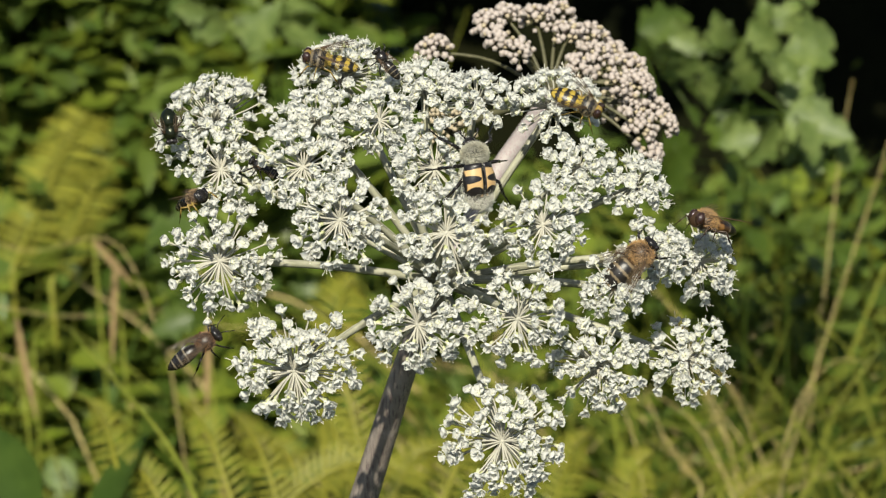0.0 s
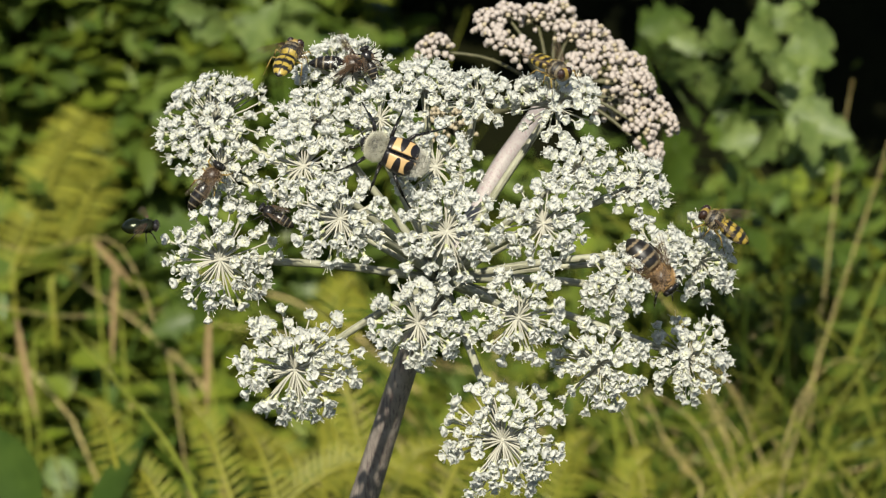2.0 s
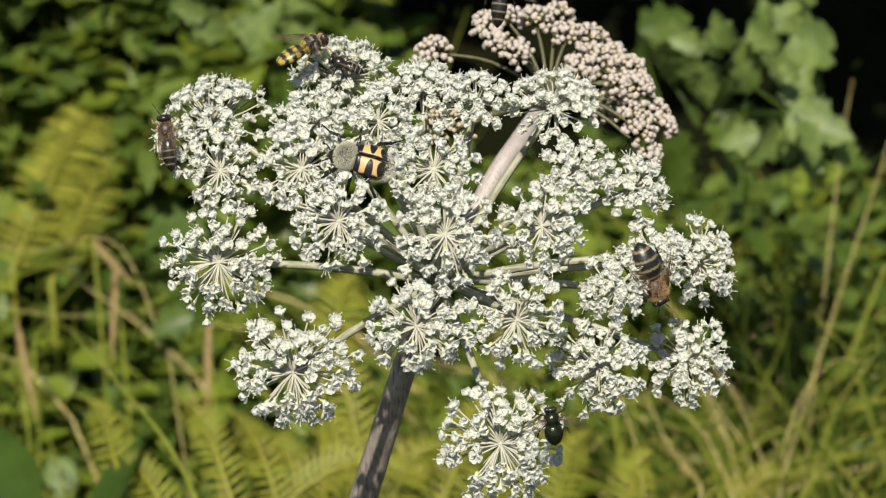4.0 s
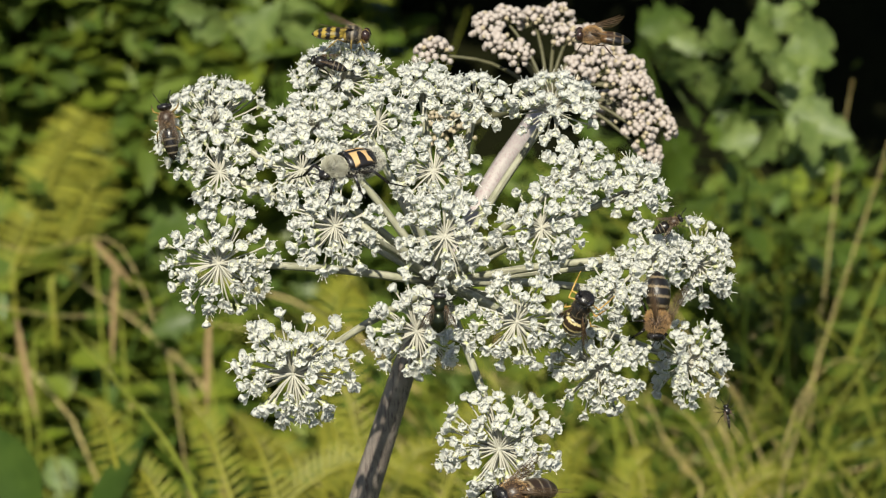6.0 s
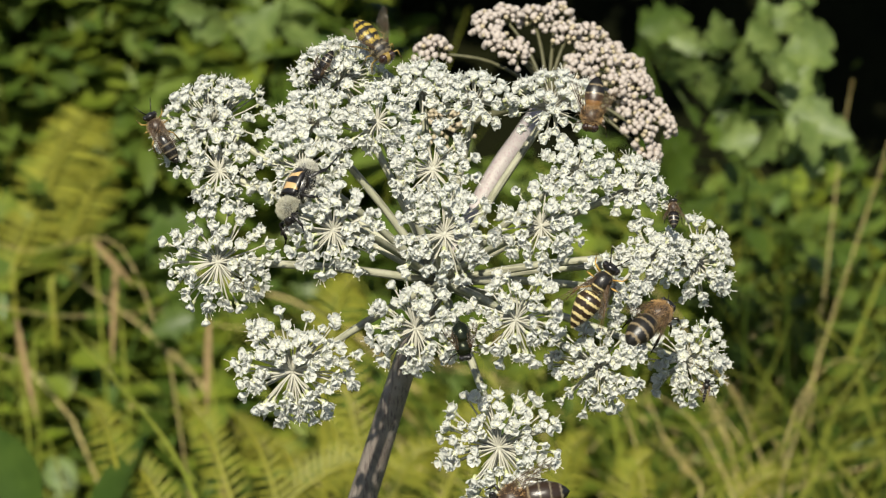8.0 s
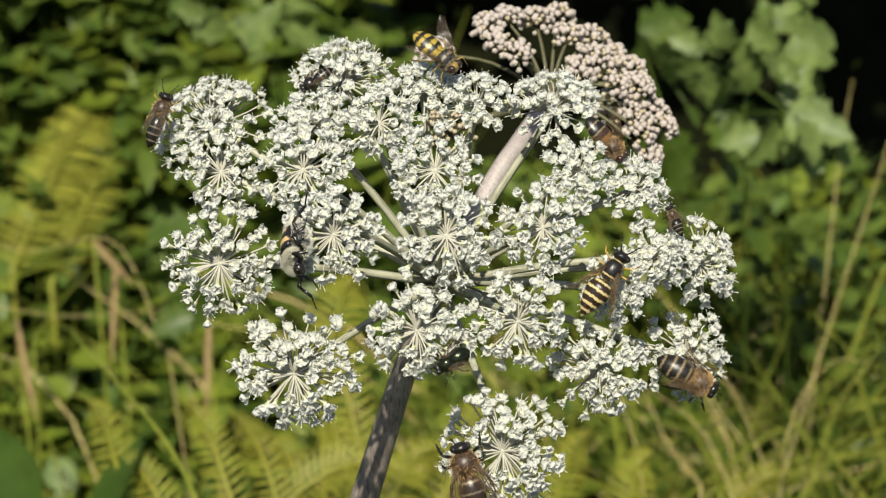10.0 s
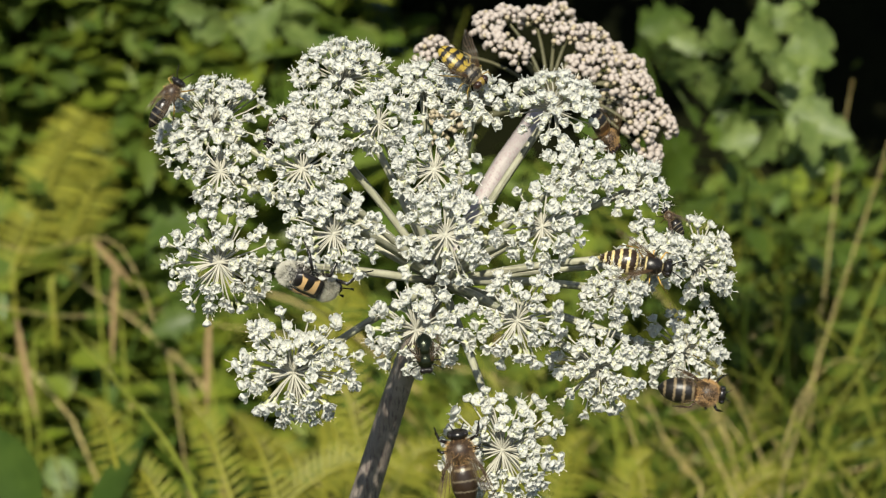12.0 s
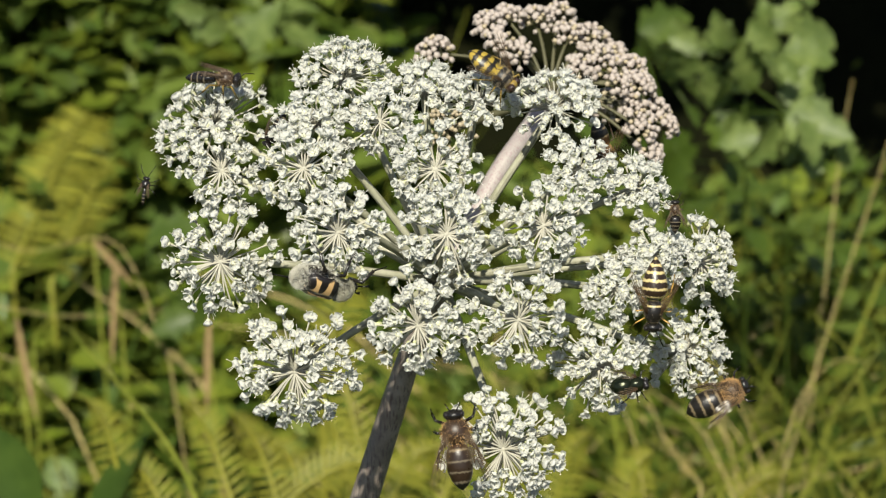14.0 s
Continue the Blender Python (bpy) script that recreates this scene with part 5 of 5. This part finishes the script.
    walk(drone_b, crawl([
        (0.0, 1700, 150, 170, 0, 50), (4.8, 1690, 160, 170, 0, 50), (5.3, 1182, 232, 170, 0, 50), (5.4, 1188, 300, 120, 0, 45), (5.5, 1410, 110, 152, 0, 45), (5.6, 1400, 20, 160, 0, 45), (5.7, 1220, 4, 175, 0, 55), (5.9, 1100, 40, 175, 0, 58), (6.0, 1066, 66, 175, 0, 60), (6.3, 1030, 100, 140, 10, 45),
        (6.5, 1020, 130, 146, 36, 40), (6.62, 1026, 133, 114, 14, 25), (6.75, 1035, 138, 60, 10, 25), (6.88, 1042, 142, 2, 20, 30), (7.0, 1048, 146, -55, 25, 35), (7.5, 1065, 172, -78, 10, 25), (8.0, 1050, 186, -98, 5, 20), (8.2, 1044, 190, -100, 5, 20), (9.2, 1064, 228, -70, 0, 30, 6), (10.5, 1076, 254, -42, -10, 30, 9), (11.0, 1080, 252, -36, -10, 30, 10),
        (11.25, 1082, 240, 5, 0, 30, 15), (11.5, 1082, 226, 48, 0, 30, 20), (11.75, 1076, 230, 0, -20, 30, 20), (12.0, 1070, 234, -60, -35, 30, 23), (12.5, 1076, 244, -75, -35, 30, 26), (13.0, 1070, 254, -75, -30, 30, 31), (14.0, 1066, 258, -75, -30, 30, 33)]))
    walk(beetle, crawl([
        (0.0, 843, 300, 98, 0, 5, 0, 28), (0.3, 835, 292, 115, 0, 5, 0, 25), (0.5, 822, 285, 132, 5, 10, 0, 15), (0.8, 795, 275, 110, 0, 10), (0.9, 768, 268, 75, 0, 0), (1.0, 708, 308, 28, 0, 10, -9), (1.1, 706, 290, 80, 0, 10, -9), (1.2, 716, 272, 140, 0, 10, -9), (1.5, 706, 264, 162, 0, 12, -9), (2.0, 692, 270, 158, 0, 5, -9), (2.5, 690, 270, 155, 0, 0, -9),
        (3.0, 670, 258, 148, 0, 0, -9), (3.2, 665, 262, 150, 0, 5, -9), (4.2, 630, 285, 168, 5, 30), (5.3, 606, 292, 176, 10, 60), (5.5, 614, 294, 200, 30, 72), (6.0, 616, 292, 195, 25, 66), (6.25, 606, 298, 230, 50, 80), (6.5, 602, 300, 262, 72, 86), (7.0, 600, 300, 262, 72, 86),
        (7.5, 566, 336, 262, 50, 40, 0, 55), (7.75, 545, 340, 256, 30, 20, 0, 60), (8.0, 522, 346, 248, 20, 0, 0, 78), (8.2, 522, 350, 250, 22, 0, 0, 78), (9.2, 524, 410, 265, 40, 0, -1, 84), (10.5, 520, 460, 276, 52, 0, -2, 96), (11.0, 526, 466, 282, 52, 0, -2, 96),
        (11.25, 542, 486, 312, 5, -10, 2, 72), (11.5, 552, 504, 338, -22, -62, 8), (12.0, 554, 502, 338, -25, -66, 8), (12.5, 556, 502, 338, -25, -66, 8), (13.0, 558, 502, 338, -25, -66, 8), (13.5, 568, 504, 340, -25, -66, 8), (14.0, 580, 504, 344, -25, -66, 8)], 7))
    walk(honey_a, crawl([
        (0.0, 1116, 466, 42, 0, 15), (0.3, 1116, 446, 15, 0, 25), (0.5, 1116, 442, -4, 0, 35), (1.0, 1136, 458, -28, 0, 25), (1.5, 1142, 462, -38, 0, 25), (2.0, 1155, 474, -50, -5, 20), (2.5, 1152, 472, -48, -42, 25), (3.0, 1148, 468, -25, -64, 25), (3.2, 1148, 470, -32, -58, 25), (3.7, 1150, 480, -52, -38, 24), (4.2, 1155, 495, -75, -15, 20), (5.5, 1160, 504, -80, 0, 15),
        (6.0, 1164, 546, -94, 5, 15, 0, -38), (6.5, 1167, 548, -98, 5, 15, 0, -42), (7.0, 1164, 546, -86, -15, 15, 0, -20), (7.25, 1160, 560, -40, -40, 20), (7.5, 1156, 570, 15, -45, 25), (8.0, 1152, 568, 40, -35, 25), (8.2, 1152, 570, 30, -30, 25), (9.2, 1190, 630, 0, -10, 20), (10.5, 1228, 676, -40, 0, 10), (11.0, 1231, 692, -24, 0, 0), (11.5, 1226, 700, -2, 0, -10),
        (12.0, 1229, 694, -6, 0, -5), (12.5, 1256, 704, -14, 0, -5), (13.0, 1264, 704, 8, 0, 0), (13.5, 1265, 708, 14, 0, 0), (14.0, 1274, 704, 26, 0, 5)]))
    walk(honey_b, crawl([
        (0.0, 1200, 1060, 150, 0, 20), (4.6, 1180, 1050, 150, 0, 20), (5.3, 925, 858, 178, 38, 45), (5.5, 945, 868, 182, 38, 45), (6.0, 930, 870, 186, 38, 45), (6.5, 926, 868, 182, 36, 45), (7.0, 934, 872, 180, 25, 35), (7.5, 952, 874, 188, 0, 25), (8.0, 932, 880, 190, 0, 25), (8.2, 925, 874, 185, 0, 25), (9.2, 865, 862, 130, 0, 10), (10.5, 824, 836, 96, 5, 0), (11.0, 830, 828, 88, 5, 0),
        (11.5, 822, 828, 92, 5, 0), (12.0, 818, 826, 98, 5, 0), (12.5, 814, 816, 104, 0, 0), (13.0, 810, 812, 104, 0, 0), (13.5, 806, 804, 102, 0, 0), (14.0, 810, 792, 97, 0, 0)]))
    walk(mason, crawl([
        (0.0, 345, 618, 35, 0, 30), (0.1, 468, 600, 60, 0, 20), (0.2, 536, 545, 90, 0, 20), (0.3, 420, 490, 80, 0, 20), (0.4, 422, 512, 68, 0, 15), (0.5, 424, 528, 66, 0, 15), (0.7, 416, 512, 60, 0, 15), (0.8, 390, 540, 30, 0, 20), (0.9, 180, 600, 10, 0, 30), (1.0, -80, 620, 10, 0, 30), (1.35, -70, 560, 20, 0, 30),
        (1.5, 132, 504, 26, 0, 35), (1.6, 212, 368, 60, 0, 40), (1.7, 152, 264, 40, 0, 40), (1.8, 248, 184, 10, 0, 40), (1.9, 436, 112, -5, 0, 40), (2.0, 604, 112, -4, 0, 40), (2.1, 740, 210, -30, 0, 40), (2.2, 848, 308, 0, 0, 30), (2.3, 858, 340, 20, 0, 30), (2.5, 868, 346, 22, 0, 40),
        (3.0, 876, 336, 16, 0, 45), (3.2, 868, 338, 18, 0, 40), (3.7, 860, 300, 60, 0, 30), (4.2, 900, -160, 90, 0, 10), (14.0, 900, -170, 90, 0, 10)]))
    walk(dusky, crawl([
        (0.0, 336, 355, 20, 55, 50), (0.5, 330, 352, 40, 52, 45), (1.0, 338, 350, 12, 52, 50), (1.5, 366, 346, 18, 45, 45), (1.75, 366, 338, 36, 22, 28), (2.0, 364, 328, 55, 0, 10), (2.5, 350, 290, 82, 0, 0), (2.8, 324, 230, 95, 0, 10), (2.9, 168, 324, 130, 0, 20), (3.0, 12, 420, 100, 0, 10), (3.1, 14, 544, 60, 0, 20), (3.2, 54, 496, 50, 0, 30), (3.6, 190, 330, 70, 0, 20), (4.0, 296, 250, 98, 0, 5),
        (5.5, 301, 246, 102, 0, 0), (6.0, 298, 230, 100, 0, 0), (6.5, 300, 220, 98, 0, 0), (7.0, 303, 236, 112, 0, 0), (7.5, 292, 242, 124, 0, 5), (8.0, 286, 242, 120, 0, 5), (8.2, 286, 240, 118, 0, 5), (9.2, 282, 220, 90, 0, 10), (10.5, 280, 204, 66, 0, 20), (11.0, 285, 196, 66, 0, 20), (11.5, 290, 190, 58, 0, 25), (12.0, 293, 180, 56, 0, 25),
        (12.5, 320, 158, 42, 0, 35), (13.0, 354, 140, 26, 10, 50), (13.5, 366, 138, 10, 10, 55), (14.0, 380, 138, -6, 10, 55)]))
    walk(black_a, crawl([
        (0.0, 684, 112, 130, 0, 20), (0.5, 668, 116, 110, 0, 20), (1.0, 660, 132, 120, 0, 20), (1.5, 678, 112, 140, 0, 20), (2.0, 654, 112, 110, 0, 20), (2.5, 647, 108, 125, 0, 20), (3.0, 642, 116, 152, 10, 30), (3.2, 638, 118, 155, 10, 30), (4.2, 605, 115, 160, 0, 40), (5.5, 583, 112, 162, 0, 45), (6.0, 580, 113, 166, 0, 45), (6.5, 576, 116, 162, 0, 45), (7.0, 573, 116, 178, 0, 45),
        (7.5, 558, 132, 200, 0, 30), (7.75, 562, 126, 240, 0, 30), (8.0, 570, 120, 240, 0, 30), (8.2, 568, 128, 235, 0, 30), (9.2, 560, 138, 220, 0, 30, 3), (10.5, 556, 142, 215, 0, 30, 4), (11.0, 545, 150, 215, 0, 30, 8), (12.0, 488, 234, 240, 0, 30, 12), (14.0, 486, 232, 240, 0, 30, 12)], 5.5))
    walk(black_b, crawl([
        (0.0, 470, 298, 150, 0, 30, 6), (0.5, 500, 288, 150, 0, 30, 4), (1.0, 514, 380, 110, 0, 30, 4), (1.5, 524, 400, 160, 0, 30, 2), (2.0, 488, 382, 150, 0, 30), (2.2, 486, 372, 150, 0, 30), (2.35, 300, 640, 200, 0, 30), (2.5, -90, 900, 200, 0, 30), (14.0, -100, 910, 200, 0, 30)]))
    walk(wasp, crawl([
        (0.0, 1720, 700, 170, 0, 20), (4.2, 1700, 690, 170, 0, 20), (4.8, 1030, 600, 110, 0, 20), (5.15, 1026, 585, 78, 28, 25), (5.5, 1022, 572, 45, 52, 30), (6.0, 1022, 560, 70, 52, 20), (6.5, 1028, 552, 70, 52, 20), (7.0, 1032, 552, 62, 50, 15), (7.5, 1052, 528, 56, 0, 10), (8.0, 1052, 520, 56, 0, 10), (8.2, 1054, 518, 56, 0, 10), (9.2, 1066, 505, 56, 0, 10),
        (10.5, 1080, 490, 54, 0, 10), (11.0, 1100, 476, 42, 0, 10), (11.5, 1114, 472, 34, 0, 15), (12.0, 1130, 466, -10, 0, 15), (12.5, 1142, 472, -20, -15, 15), (13.0, 1148, 482, -50, -35, 15), (13.5, 1154, 500, -76, -32, 10), (14.0, 1158, 528, -92, -10, 10)], 5))
    walk(little_wasp, crawl([
        (0.0, 1690, 230, 170, 0, 20), (5.0, 1690, 240, 170, 0, 20), (5.3, 1240, 340, 150, 0, 20), (5.5, 1208, 386, 126, 0, 15), (5.75, 1195, 394, 70, 0, 15), (6.0, 1183, 398, 28, 0, 20), (6.5, 1192, 400, 88, -10, 20), (7.0, 1190, 374, 100, 0, 15), (7.5, 1197, 382, 95, 0, 15), (8.0, 1192, 376, 90, -30, 15), (8.2, 1192, 378, 92, -30, 15),
        (10.5, 1194, 390, 120, -10, 25, 3), (11.5, 1190, 390, 130, -10, 25, 5), (12.5, 1193, 392, 120, -10, 25, 3), (13.5, 1196, 386, 90, 0, 25), (14.0, 1195, 382, 90, 0, 25)]))
    walk(green_fly, crawl([
        (0.0, 300, 222, -82, 0, 5), (0.5, 287, 232, -80, 0, 5), (1.0, 293, 230, -75, 0, 5), (1.5, 292, 238, -80, 0, 5), (1.65, 240, 320, -60, 0, 30), (1.9, 90, 470, -10, 0, 60), (2.0, 246, 400, 0, 0, 60), (2.1, 520, 468, 0, 0, 60), (2.2, 90, 468, 20, 0, 50), (2.3, 296, 416, 60, 0, 30), (2.5, 320, 456, 118, 0, 20), (2.8, 324, 462, 110, 0, 20),
        (2.9, 540, 752, 60, 0, 40), (3.0, 1332, 806, 70, 30, 40), (3.1, 1288, 604, 90, 0, 30), (3.2, 1184, 272, 95, 0, 20), (3.7, 1100, 600, 95, 0, 20), (4.2, 930, 785, 100, 0, 10), (5.5, 928, 790, 100, 0, 10), (5.6, 770, 572, 95, 0, 10), (6.0, 777, 556, 88, 0, 10), (6.25, 784, 546, 70, -25, 10), (6.5, 791, 540, 50, -50, 10), (6.75, 802, 545, 0, -40, 10), (7.0, 815, 550, -50, -10, 15), (7.5, 820, 560, -50, 0, 15),
        (8.0, 818, 602, -80, 0, 15), (8.2, 816, 606, -80, 0, 15), (9.2, 806, 630, -120, 0, 10), (10.5, 792, 640, -155, 0, 10), (10.75, 775, 630, -90, 0, 10), (11.0, 757, 616, -16, 0, 15), (11.5, 746, 630, 22, 0, 15), (11.75, 750, 628, -40, 0, 15), (12.0, 752, 624, -85, 0, 10), (12.3, 760, 615, -70, 0, 10),
        (12.5, 1256, 664, -60, 0, 10, -6), (12.75, 1120, 662, 10, 0, 10), (13.0, 1106, 664, 60, 0, 20), (13.5, 1108, 660, 60, 0, 20), (14.0, 1112, 682, 5, 0, 20)], 8))
    walk(gnat_a, crawl([
        (0.0, 1640, 900, 120, 0, 40), (5.6, 1640, 880, 120, 0, 40), (5.9, 1320, 760, 100, 0, 40), (6.0, 1288, 736, 100, 0, 40), (6.2, 1250, 790, 100, 0, 40), (6.4, 1240, 720, 95, 0, 30), (6.5, 1240, 706, 85, 0, 20), (7.0, 1245, 702, 60, 0, 20), (7.5, 1253, 690, 70, 0, 20), (8.2, 1248, 692, 80, 0, 20), (8.7, 1300, 800, 30, 0, 20), (9.2, 1680, 900, 20, 0, 20), (14.0, 1690, 900, 20, 0, 20)]))
    walk(gnat_b, crawl([
        (0.0, -120, 640, 60, 0, 40), (13.2, -120, 640, 60, 0, 40), (13.5, 66, 570, 55, 0, 40), (13.6, 128, 552, 60, 0, 40), (14.0, 256, 336, 80, 0, 40)]))


motions()
